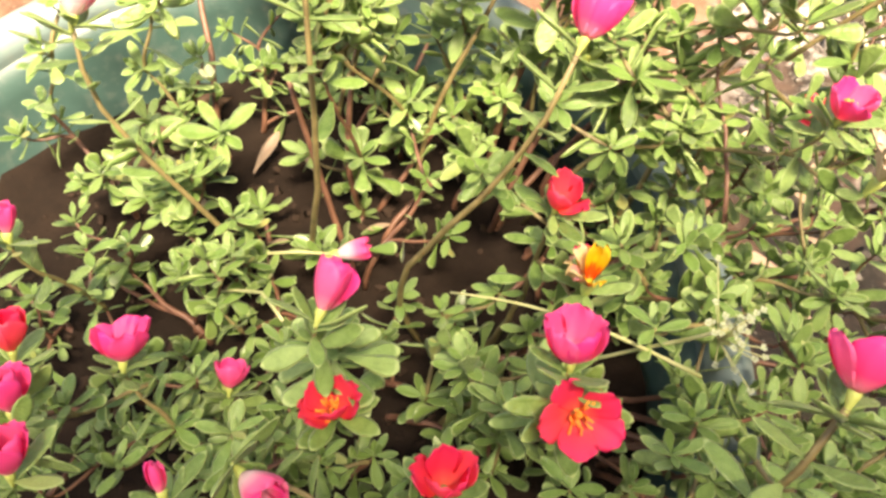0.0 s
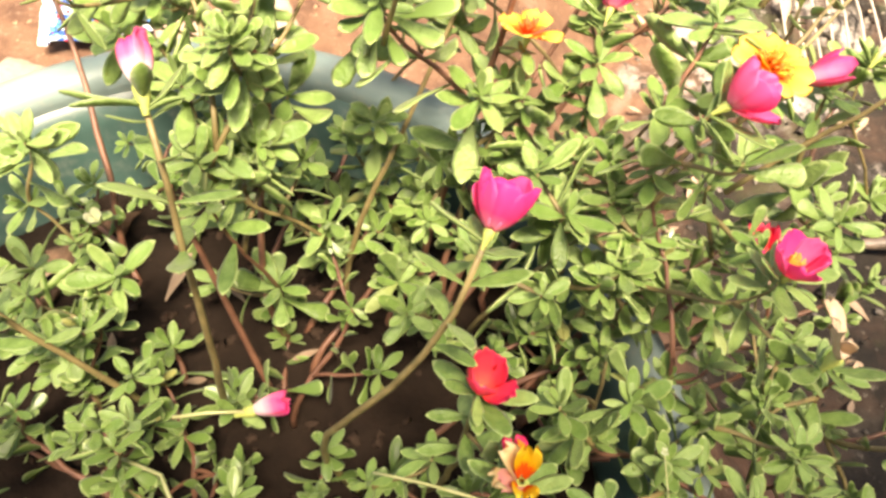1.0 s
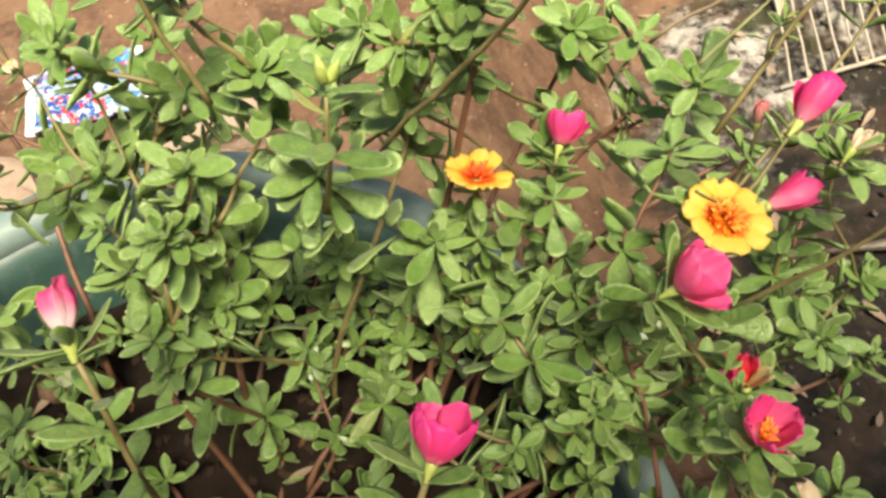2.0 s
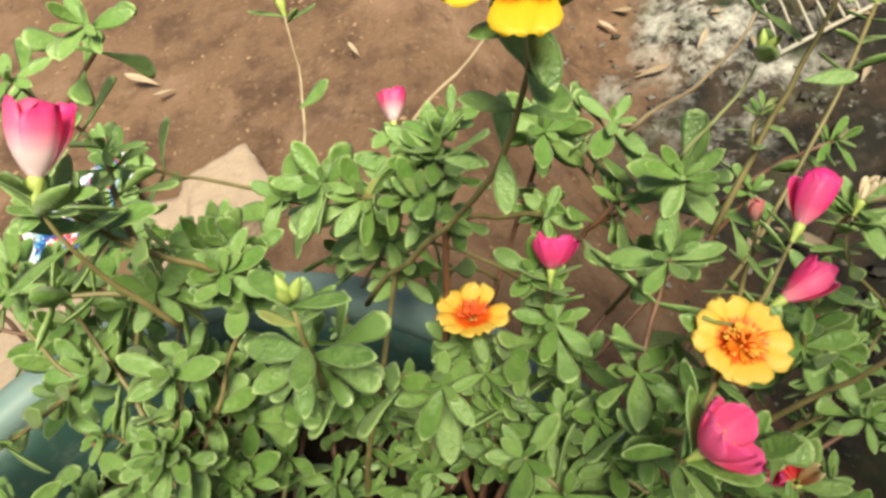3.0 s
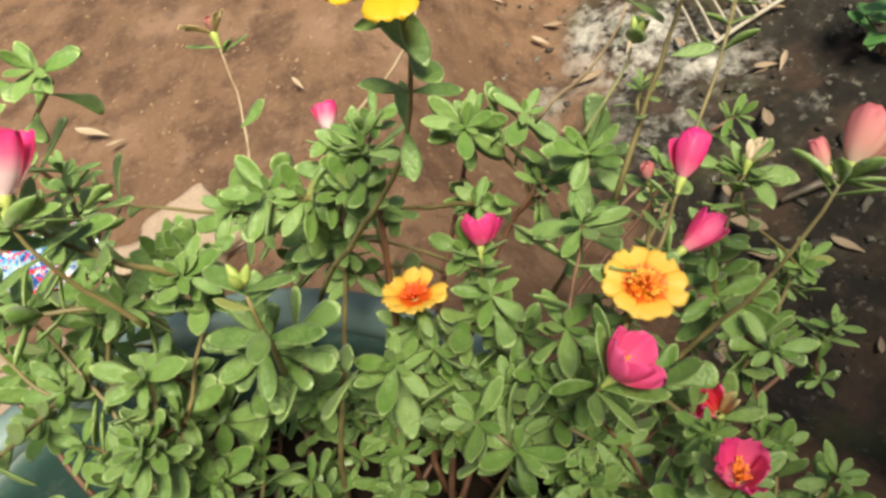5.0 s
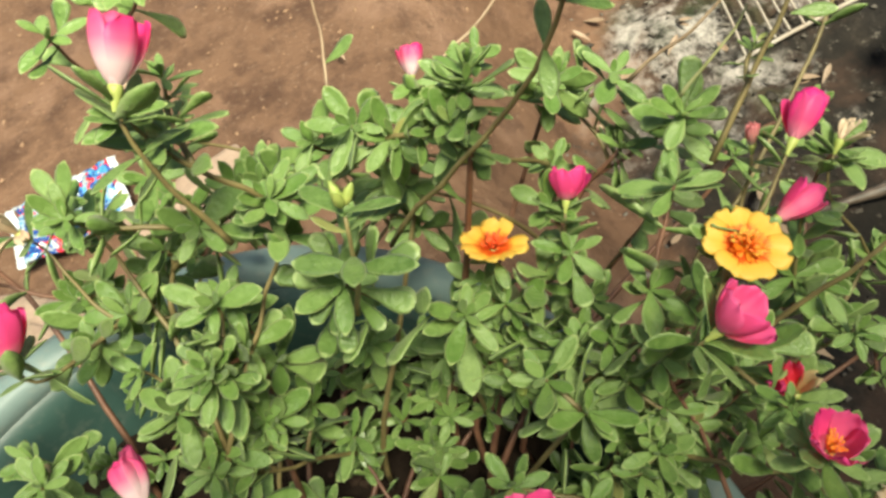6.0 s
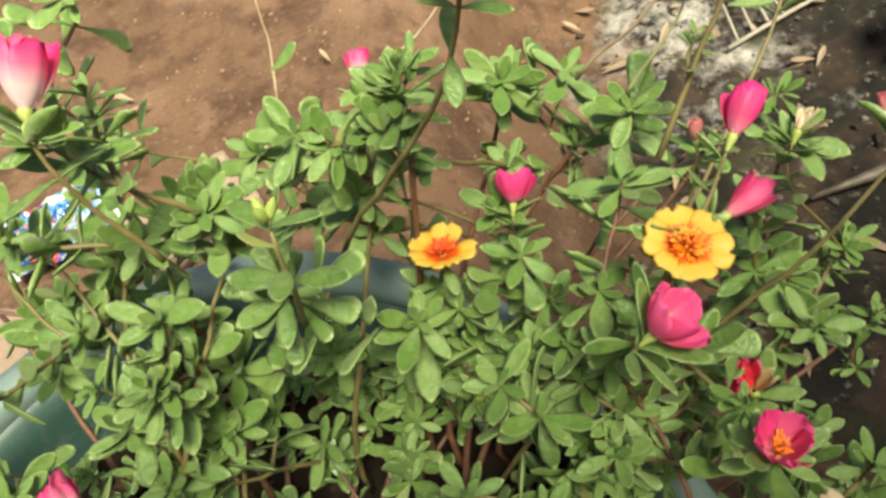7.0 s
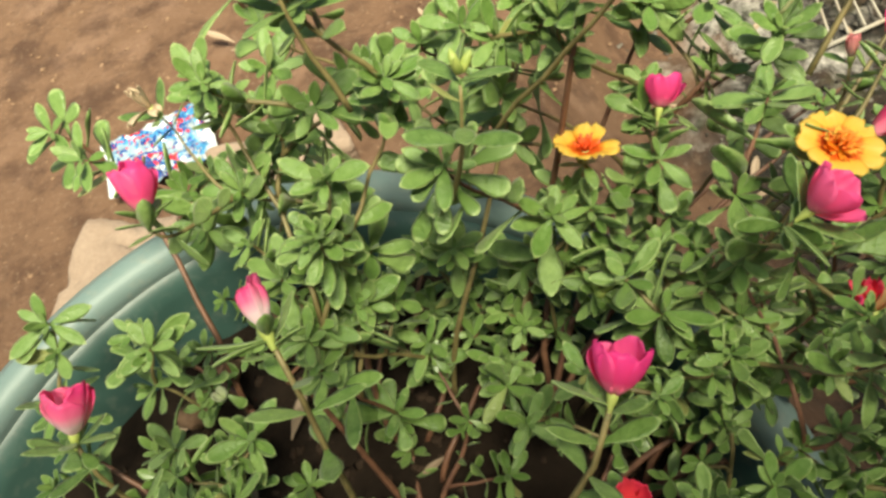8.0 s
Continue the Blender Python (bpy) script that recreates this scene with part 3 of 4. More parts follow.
def flower(tip, axis, kind, petal, size=1.0, label="", whorl_leaves=6, filament=None, stalk=True, base=None, clothed=0.05, leaf=0.018, leaf_lift=18, spin=None):
    """A flower on its own leafy stem; tip is the middle of the flower, axis the way it opens."""
    tip, axis = Vector(tip), Vector(axis).normalized()
    spec = KINDS[kind]
    foot = tip - axis * spec["length"] * size * 0.42
    if stalk:
        grow = (axis + Vector((0, 0, 0.6))).normalized()
        plant = shoot(foot - axis * 0.004, grow, leaf, clothed, 0.016, 0.0010, GREEN_STEM, False, NARROW, base, 0.08)
    else:
        plant = fork_for(tip, 0.2)[0]
    key = (kind, petal.name)
    if key not in PETALS:
        PETALS[key] = [petal_mesh("petal", spec["length"], spec["width"], spec["start"] + d, spec["end"] + d * 2, petal, spec.get("notch", 0.03) + 0.03 * k, spec["cup"], 0.0012, spec.get("ruffle", 0.0004) + 0.0003 * k, spec.get("wrap", 0.0)) for k, d in enumerate((-4, 0, 5))]
    bloom = part("flower", None, plant["ob"], label=label)
    turn = Vector((0, 0, 1)).rotation_difference(axis).to_matrix().to_4x4()
    bloom.matrix_local = Matrix.Translation(foot - plant["at"]) @ turn @ Matrix.Diagonal((size, size, size, 1))
    spin = rng.uniform(0, 6) if spin is None else spin
    n, grown = spec["count"], rng.uniform
    for k in range(n):
        a = spin + 2 * math.pi * k / n + rng.uniform(-0.12, 0.12)
        m = Matrix.Rotation(a, 4, "Z") @ Matrix.Rotation(radians(rng.uniform(-7, 7)), 4, "Y") @ Matrix.Diagonal((grown(0.9, 1.04), grown(0.88, 1.05), grown(0.88, 1.06), 1)) @ Matrix.Translation((0, 0, 0.0004 * (k % 2)))
        part("petal", rng.choice(PETALS[key]), bloom, m)
    part("calyx", calyx_mesh("calyx", 0.008, BUD_GREEN), bloom)
    if filament:
        part("stamen_tuft", filaments("stamen_tuft", 26, 0.0075, 22, filament, seed=len(bpy.data.objects)), bloom)
    if whorl_leaves:
        whorl(plant, foot - axis * 0.005, axis, whorl_leaves, leaf, leaf_lift, NARROW, rng.uniform(0, 3))
    return plant, bloom


def withered(tip, axis, size=1.0, whorl_leaves=5, colour=None, stalk=True, clothed=0.03, base=None, stem=None):
    """A spent flower head: dry, twisted tatters on a green calyx."""
    tip, axis = Vector(tip), Vector(axis).normalized()
    if stalk:
        plant = shoot(tip - axis * 0.006, axis, 0.017, clothed, 0.016, 0.0008, stem or GREEN_STEM, False, NARROW, base)
    else:
        plant = fork_for(tip, 0.2)[0]
    head = part("spent_flower", None, plant["ob"], label="withered brown flower head")
    turn = Vector((0, 0, 1)).rotation_difference(axis).to_matrix().to_4x4()
    head.matrix_local = Matrix.Translation(tip - plant["at"]) @ turn @ Matrix.Diagonal((size, size, size, 1))
    part("calyx", calyx_mesh("calyx", 0.0075, BUD_GREEN), head)
    for k in range(len(colour) if colour else 4):
        lean = rng.uniform(10, 75)
        me = petal_mesh("dry_petal", rng.uniform(0.010, 0.016), 0.0058, lean, lean + rng.uniform(-40, 50), (colour[k % len(colour)] if colour else DRY), 0.3, 0.9, 0.001, 0.0012)
        part("dry_petal", me, head, Matrix.Rotation(rng.uniform(0, 6.28), 4, "Z"))
    if whorl_leaves:
        whorl(plant, tip - axis * 0.006, axis, whorl_leaves, 0.017, 15, NARROW)


# places, and their reach, where the soil lies open
BARE = ((-0.205, 0.310, 0.050), (-0.110, 0.255, 0.042), (-0.050, 0.270, 0.034), (0.012, 0.252, 0.028), (-0.030, 0.200, 0.030), (0.100, 0.232, 0.020), (-0.235, 0.215, 0.03), (0.030, 0.165, 0.020), (0.085, 0.125, 0.025))


def filler():
    """Low shoots between the tall ones, thinner where the soil shows."""
    for _ in range(150):
        a, r = rng.uniform(0, 6.283), 0.175 * math.sqrt(rng.random())
        x, y = POT_AT.x + 0.02 + r * math.cos(a), POT_AT.y + 0.06 + r * math.sin(a)
        bare = sum(math.exp(-((x - u) ** 2 + (y - v) ** 2) / s ** 2) for u, v, s in BARE)
        if rng.random() < 0.95 * bare or shades(Vector((x, y, 0.20)), 0.022):
            continue
        shoot((x, y, rng.uniform(0.165, 0.215)), leaf=rng.uniform(0.0145, 0.020), clothed=0.035, gap=0.013)


LOW[0] = True
filler()
LOW[0] = False


# leafy shoots, by their tips, from the near side of the tub to its far side
NEAR = [
    (0.132, 0.093, 0.287), (-0.039, 0.096, 0.269), (0.038, 0.099, 0.280), (0.012, 0.105, 0.255), (-0.110, 0.109, 0.277), (0.131, 0.117, 0.286),
    (0.068, 0.118, 0.266), (0.152, 0.120, 0.279), (-0.000, 0.136, 0.218), (0.026, 0.141, 0.227), (0.132, 0.143, 0.238), (0.068, 0.145, 0.241),
    (0.087, 0.150, 0.209), (0.110, 0.157, 0.250), (0.132, 0.157, 0.258), (0.120, 0.159, 0.290), (-0.103, 0.172, 0.210), (-0.138, 0.176, 0.185),
    (0.091, 0.177, 0.238), (0.102, 0.179, 0.227), (0.036, 0.181, 0.285), (0.109, 0.182, 0.253), (0.148, 0.185, 0.294), (-0.190, 0.192, 0.151),
    (0.103, 0.192, 0.276), (0.135, 0.201, 0.326), (0.020, 0.204, 0.232), (0.191, 0.204, 0.278), (0.090, 0.205, 0.213), (0.149, 0.205, 0.264),
]
MIDDLE = [
    (0.098, 0.206, 0.253), (-0.146, 0.208, 0.193), (-0.144, 0.213, 0.222), (0.114, 0.217, 0.305), (0.104, 0.218, 0.285), (0.087, 0.219, 0.265),
    (0.260, 0.222, 0.190), (0.075, 0.228, 0.293), (-0.108, 0.229, 0.164), (0.104, 0.232, 0.294), (0.082, 0.234, 0.256), (0.016, 0.236, 0.203),
    (0.066, 0.236, 0.276), (0.120, 0.236, 0.315), (-0.057, 0.237, 0.281), (0.190, 0.237, 0.269), (0.212, 0.239, 0.243), (-0.045, 0.243, 0.196),
    (0.189, 0.245, 0.308), (-0.051, 0.247, 0.168), (0.082, 0.247, 0.278), (-0.052, 0.250, 0.294), (0.033, 0.252, 0.231), (-0.032, 0.255, 0.342),
    (0.014, 0.255, 0.194), (0.068, 0.255, 0.272), (-0.079, 0.257, 0.180), (-0.035, 0.258, 0.288), (0.057, 0.258, 0.256), (-0.055, 0.259, 0.321),
    (0.002, 0.259, 0.325),
]
RISING = [
    (0.109, 0.260, 0.276), (0.102, 0.263, 0.315), (0.144, 0.264, 0.330), (0.014, 0.265, 0.359), (-0.049, 0.266, 0.273), (-0.019, 0.267, 0.190),
    (-0.017, 0.267, 0.215), (-0.006, 0.267, 0.292), (0.028, 0.267, 0.222), (0.101, 0.269, 0.240), (-0.022, 0.271, 0.260), 
    (0.024, 0.272, 0.347), (0.027, 0.272, 0.386), (0.226, 0.272, 0.293), (0.041, 0.273, 0.249), (0.060, 0.276, 0.264), (0.069, 0.276, 0.228),
    (0.008, 0.280, 0.339), (0.015, 0.280, 0.319), (0.101, 0.280, 0.324), (-0.039, 0.281, 0.199), (-0.023, 0.281, 0.291),
    (0.012, 0.285, 0.267), (0.155, 0.285, 0.293), (0.160, 0.287, 0.337), (-0.170, 0.290, 0.219), (-0.019, 0.291, 0.164),
]
FAR = [
    (0.009, 0.292, 0.373), (0.033, 0.294, 0.231), (-0.011, 0.295, 0.421), (0.015, 0.298, 0.235), (0.082, 0.298, 0.381), (0.070, 0.299, 0.368),
    (-0.158, 0.301, 0.255), (-0.053, 0.305, 0.384), (0.005, 0.305, 0.168), (-0.004, 0.306, 0.237), (0.017, 0.306, 0.203), (0.145, 0.306, 0.305),
    (-0.013, 0.307, 0.177), (0.005, 0.315, 0.355), (0.055, 0.315, 0.354), (0.092, 0.315, 0.376), (0.054, 0.320, 0.319),
    (0.126, 0.332, 0.331), (0.235, 0.337, 0.213), (-0.045, 0.339, 0.311), (0.071, 0.340, 0.329), (0.281, 0.342, 0.225),
    (0.132, 0.344, 0.321), (0.073, 0.351, 0.342), (0.054, 0.378, 0.270), (-0.045, 0.386, 0.286), 
    (-0.056, 0.401, 0.387),
]
EDGES = [
    (-0.195, 0.311, 0.274), (-0.147, 0.364, 0.321), (-0.176, 0.405, 0.311), (-0.133, 0.270, 0.285), (-0.130, 0.216, 0.270), (-0.160, 0.216, 0.275),
    (-0.106, 0.194, 0.245), (-0.119, 0.086, 0.285), (-0.165, 0.148, 0.255), (-0.170, 0.170, 0.245), (-0.111, 0.084, 0.250), (-0.130, 0.067, 0.275),
    (-0.079, 0.074, 0.265), (-0.118, 0.172, 0.235), (-0.212, 0.281, 0.240), (-0.012, 0.385, 0.406), (0.152, 0.328, 0.325), (0.166, 0.300, 0.315),
    (0.080, 0.061, 0.282), (0.100, 0.056, 0.290), (0.104, 0.087, 0.275), (0.136, 0.108, 0.265), (0.093, 0.075, 0.275), (0.058, 0.082, 0.290),
    (0.022, 0.077, 0.270), (0.116, 0.077, 0.280), (0.117, 0.049, 0.286), (0.081, 0.108, 0.262), (0.109, 0.118, 0.257), (0.158, 0.127, 0.265),
]
RIM_SIDE = [
    (-0.092, 0.350, 0.300), (-0.059, 0.335, 0.305), (-0.074, 0.319, 0.310), (-0.096, 0.316, 0.300), (-0.065, 0.302, 0.330), (-0.042, 0.317, 0.340),
    (-0.023, 0.272, 0.325), (-0.067, 0.282, 0.320), (-0.028, 0.296, 0.325), (-0.196, 0.299, 0.265), (-0.160, 0.225, 0.275), (-0.141, 0.215, 0.270),
    (-0.118, 0.244, 0.262), (0.131, 0.162, 0.270), (0.100, 0.146, 0.268), (0.029, 0.176, 0.255), (-0.195, 0.223, 0.235), (-0.157, 0.249, 0.250),
    (-0.129, 0.239, 0.220), (0.048, 0.198, 0.285), (0.084, 0.213, 0.285), (0.113, 0.205, 0.280), (0.141, 0.219, 0.290), (0.125, 0.191, 0.275),
]
RIM_FRONT = [(0.072, 0.186, 0.273), (0.081, 0.166, 0.273), (0.074, 0.147, 0.273), (0.063, 0.172, 0.265), (0.094, 0.188, 0.275), (0.088, 0.138, 0.279), (0.047, 0.276, 0.307), (0.056, 0.261, 0.303), (0.072, 0.259, 0.302), (0.089, 0.264, 0.299), (0.031, 0.266, 0.312), (0.068, 0.276, 0.295)]
# rosettes that stand clear of the rest
CLEAR = [
    (-0.112, 0.152, 0.191), (0.009, 0.100, 0.247), (-0.049, 0.236, 0.153), (0.106, 0.189, 0.223), (0.120, 0.199, 0.271), (0.077, 0.201, 0.207),
    (-0.155, 0.281, 0.194), (-0.156, 0.234, 0.221), (0.022, 0.249, 0.201), (0.106, 0.194, 0.274), (0.122, 0.185, 0.239), (0.150, 0.207, 0.234),
    (0.249, 0.253, 0.201), (-0.055, 0.242, 0.297), (-0.052, 0.252, 0.167), (0.030, 0.213, 0.210), (0.111, 0.126, 0.251), (-0.135, 0.198, 0.192),
    (0.131, 0.343, 0.322), (0.118, 0.317, 0.298), (0.010, 0.292, 0.371), (-0.032, 0.258, 0.340), (-0.032, 0.259, 0.284), (-0.060, 0.321, 0.376), (0.074, 0.291, 0.375),
]


LEANING = [
    (-0.057, 0.372, 0.305), (-0.045, 0.395, 0.340),
    (0.030, 0.370, 0.300), (0.047, 0.346, 0.295), (0.053, 0.318, 0.290), (-0.110, 0.352, 0.290),
    (0.031, 0.340, 0.290), (0.010, 0.400, 0.270), (0.060, 0.385, 0.265),
    (-0.037, 0.340, 0.355), (-0.021, 0.305, 0.358), (-0.005, 0.321, 0.350), (0.012, 0.306, 0.360), (0.026, 0.331, 0.350), (-0.025, 0.280, 0.345),
    (0.043, 0.322, 0.360), (-0.060, 0.335, 0.350),
]


def settle(spot):
    """The tub's near side and its -x side carry low growth only."""
    x, y, z = spot
    if x < -0.09 and y < 0.26:
        z = min(z, 0.195 + 0.03 * rng.random())
    elif y < 0.16:
        z = min(z, 0.235 + 0.03 * rng.random())
    return (x, y, z)


for spot in CLEAR:
    shoot(spot, (rng.uniform(-0.15, 0.15), rng.uniform(-0.15, 0.15) - (0.35 if spot[1] > 0.25 else 0.0), 1), rng.uniform(0.0165, 0.0190), 0.034, 0.0095, meshes=TENDER)
for spot in sorted(map(settle, LEANING + NEAR + MIDDLE + RISING + FAR + EDGES + RIM_SIDE + RIM_FRONT), key=lambda p: p[2]):
    if spot[2] > 0.28 and math.hypot(spot[0] - 0.020, spot[1] - 0.258) < 0.034:
        continue
    if 0.11 < spot[1] < 0.20 and spot[0] > -0.06 and rng.random() < 0.32:
        continue
    if rng.random() < 0.38:
        shoot(spot, leaf=rng.uniform(0.0160, 0.0200), clothed=0.032, gap=0.0085, meshes=TENDER)
        continue
    shoot(spot, leaf=rng.uniform(0.0210, 0.0275) * (0.72 if spot[1] < 0.2 else 1.0) * (0.85 if spot[2] > 0.36 else 1.0), clothed=rng.uniform(0.04, 0.065))


def overhang():
    """Shoots that lean out over the tub's edge on the near side and on the +x side, low ones below taller ones."""
    for low, count, xs, ys, zs in ((True, 70, (-0.22, 0.17), (-0.05, 0.105), (0.165, 0.205)), (True, 40, (0.09, 0.25), (0.00, 0.28), (0.160, 0.205)),
                                   (False, 62, (-0.20, 0.17), (-0.03, 0.10), (0.195, 0.235)), (False, 54, (0.09, 0.26), (0.03, 0.26), (0.200, 0.245))):
        LOW[0] = low
        for _ in range(count):
            shoot((rng.uniform(*xs), rng.uniform(*ys), rng.uniform(*zs)), leaf=rng.uniform(0.0150, 0.0195), clothed=0.042)
    LOW[0] = False


overhang()


def star(tip, grow, leaf, rounds):
    """A shoot that ends in wide, open rounds of long leaves."""
    tip, grow = Vector(tip), Vector(grow).normalized()
    plant = shoot(tip, grow, leaf * 0.9, 0.05, 0.014, 0.0012, None, True, BROAD)
    for k in range(rounds):
        whorl(plant, tip - grow * 0.006 * (k + 1), grow, 5, leaf * (0.95 + 0.08 * k), 16 - 12 * k, PADDLE, 0.6 * k)


star((0.020, 0.271, 0.342), (0.05, -0.42, 1), 0.0255, 2)
star((-0.032, 0.257, 0.342), (0.0, 0.0, 1), 0.018, 1)
star((0.106, 0.193, 0.274), (0.1, 0.0, 1), 0.017, 2)
star((-0.039, 0.096, 0.280), (0.0, 0.1, 1), 0.023, 2)
star((-0.048, 0.266, 0.277), (0.0, 0.0, 1), 0.018, 1)
star((0.085, 0.300, 0.385), (0.2, 0.3, 1), 0.0185, 2)
star((-0.004, 0.318, 0.410), (0.3, 0.3, 1), 0.0165, 2)
star((0.092, 0.236, 0.292), (0.1, 0.1, 1), 0.021, 1)


# flowers: place, the way they open, kind
PINK_LABEL, ROSE_LABEL = "hot pink cupped flower", "pink flower paling to white at its foot"
flower((0.049, 0.170, 0.356), (0.42, 0.62, 0.62), "cup", PINK, 0.88, "large hot pink cupped flower")
flower((0.045, 0.147, 0.294), (0.2, 0.15, 0.95), "cup", RED, 0.8, "crimson cupped flower")
flower((0.076, 0.274, 0.328), (0.16, 0.25, 0.95), "saucer", YELLOW, 0.86, "yellow flower with an orange heart", filament=SCARLET, whorl_leaves=3, leaf=0.012, leaf_lift=-20, base=(0.055, 0.260, 0.252))
_, bloom = flower((0.146, 0.224, 0.349), (0.14, -0.20, 0.95), "fringed", YELLOW, 0.86, "yellow flower streaked with orange, frilled inside", filament=ORANGE, whorl_leaves=3, base=(0.078, 0.228, 0.262), clothed=0.07, leaf=0.017)
for k in range(22):
    frill = petal_mesh("inner_petal", rng.uniform(0.005, 0.0095), rng.uniform(0.0016, 0.0034), rng.uniform(20, 76), rng.uniform(50, 88), YELLOW if k % 3 else AMBER, 0.3, 0.4, 0.0008)
    part("inner_petal", frill, bloom, Matrix.Rotation(rng.uniform(0, 6.28), 4, "Z") @ Matrix.Translation((0, 0, 0.001)))
flower((0.109, 0.280, 0.334), (0.39, 0.67, 0.63), "cup", PINK, 0.78, PINK_LABEL, leaf=0.014, base=(0.104, 0.266, 0.262))
flower((0.075, 0.357, 0.347), (0.35, 0.78, 0.52), "tulip", ROSE, 0.70, ROSE_LABEL, leaf=0.013)
flower((0.124, 0.199, 0.361), (0.74, 0.02, 0.62), "cup", PINK, 0.84, "hot pink flower with orange stamens", filament=ORANGE)
flower((0.179, 0.241, 0.324), (0.93, 0.15, 0.2), "tulip", PINK, 0.92, "deep pink half-closed flower")
flower((0.178, 0.251, 0.360), (0.72, 0.58, 0.39), "tulip", PINK, 0.86, PINK_LABEL)
flower((0.144, 0.166, 0.320), (0.25, 0.12, 0.95), "cup", PINK, 0.82, "hot pink flower with orange stamens", filament=ORANGE)
flower((-0.047, 0.218, 0.369), (-0.08, 0.80, 0.58), "bud", ROSE, 1.28, ROSE_LABEL)
flower((-0.004, 0.299, 0.437), (0.41, 0.72, 0.56), "tulip", ROSE, 1.02, ROSE_LABEL, base=(-0.004, 0.276, 0.378), clothed=0.02)
flower((-0.092, 0.290, 0.361), (0.09, 0.77, 0.63), "tulip", PINK, 1.05, PINK_LABEL)
flower((-0.145, 0.232, 0.318), (0.3, 0.60, 0.7), "tulip", ROSE, 1.12, ROSE_LABEL, clothed=0.09)
flower((-0.045, 0.178, 0.203), (0.96, 0.12, 0.26), "bud", ROSE, 1.5, "small pink and white bud", whorl_leaves=0)
flower((-0.030, 0.091, 0.331), (0.36, 0.71, 0.61), "tulip", PINK, 0.86, PINK_LABEL)
flower((-0.123, 0.107, 0.256), (0.11, 0.68, 0.72), "cup", PINK, 1.0, PINK_LABEL)
flower((-0.096, 0.112, 0.205), (0.16, 0.72, 0.68), "cup", PINK, 0.78, PINK_LABEL)
flower((-0.037, 0.075, 0.276), (0.0, 0.02, 1.0), "cup", RED, 0.88, "crimson flower with orange stamens", filament=ORANGE)
flower((0.037, 0.076, 0.326), (0.0, 0.45, 0.9), "cup", PINK, 0.88, PINK_LABEL)
flower((0.040, 0.058, 0.313), (0.10, -0.58, 0.75), "half", RED, 0.82, "crimson flower with orange stamens", filament=ORANGE)
flower((0.100, 0.060, 0.349), (0.35, 0.74, 0.58), "cup", PINK, 0.85, PINK_LABEL)
flower((0.002, 0.047, 0.292), (0.12, 0.24, 0.96), "cup", RED, 0.85, "crimson cupped flower")
flower((-0.054, 0.045, 0.290), (0.6, -0.5, 0.2), "tulip", ROSE, 0.9, ROSE_LABEL)
flower((-0.092, 0.052, 0.272), (-0.1, 0.6, 0.8), "bud", PINK, 1.0, PINK_LABEL)
flower((-0.172, 0.151, 0.275), (0.1, 0.6, 0.8), "bud", PINK, 1.1, PINK_LABEL)
flower((-0.158, 0.104, 0.271), (0.1, 0.5, 0.8), "tulip", RED, 0.9, "crimson half-closed flower")
flower((-0.146, 0.079, 0.279), (0.1, 0.5, 0.8), "tulip", PINK, 0.95, PINK_LABEL)
flower((-0.134, 0.056, 0.288), (0.1, 0.5, 0.8), "tulip", PINK, 0.9, PINK_LABEL)
flower((0.210, 0.218, 0.380), (0.84, 0.45, 0.29), "tulip", BLUSH, 0.9, "pale salmon pink half-closed flower", base=(0.140, 0.208, 0.300), clothed=0.012)
flower((0.199, 0.221, 0.379), (0.2, 0.8, 0.5), "bud", BLUSH, 0.8, "small salmon pink bud", whorl_leaves=0, stalk=False)

flower((0.169, 0.260, 0.348), (0.0, 0.25, 1.0), "bud", BLUSH, 0.72, "small salmon pink bud", whorl_leaves=2, leaf=0.012)
flower((0.090, 0.222, 0.262), (0.1, -0.3, 1.0), "bud", BLUSH, 0.60, "small salmon pink bud", whorl_leaves=2, leaf=0.010)

# spent heads and green buds
withered((0.053, 0.116, 0.283), (0.1, 0.2, 0.9), 1.45, 6, (CREAM, GOLD, AMBER, RED, GOLD, CREAM, BLUSH))
withered((0.048, 0.406, 0.374), (0.1, 0.5, 0.8), 1.1, 3, (CREAM, BLUSH, CREAM), True, 0.0, (0.031, 0.351, 0.330), TAN_STEM)
withered((-0.088, 0.334, 0.360), (-0.3, 0.2, 0.9), 1.0, 3, None, True, 0.012)
withered((0.257, 0.329, 0.343), (0.5, 0.5, 0.5), 1.0, 4)
withered((0.145, 0.136, 0.316), (0.3, 0.2, 0.9), 1.25, 5)
withered((0.226, 0.272, 0.300), (0.5, 0.4, 0.6), 1.0, 5)
withered((0.160, 0.193, 0.274), (-0.2, 0.1, 1.0), 1.15, 4, (PINK, RED, PINK, CREAM, PINK, RED))
withered((0.136, 0.390, 0.372), (0.2, 0.6, 0.6), 0.9, 3, None, True, 0.012, (0.073, 0.351, 0.335), TAN_STEM)


put_leaf(fork_for(Vector((0.048, 0.406, 0.374)), 0.2)[0], Vector((0.042, 0.362, 0.359)), Vector((0.0, -0.2, 1.0)), Vector((0.014, 0.001, 0.005)), 0.016, NARROW)


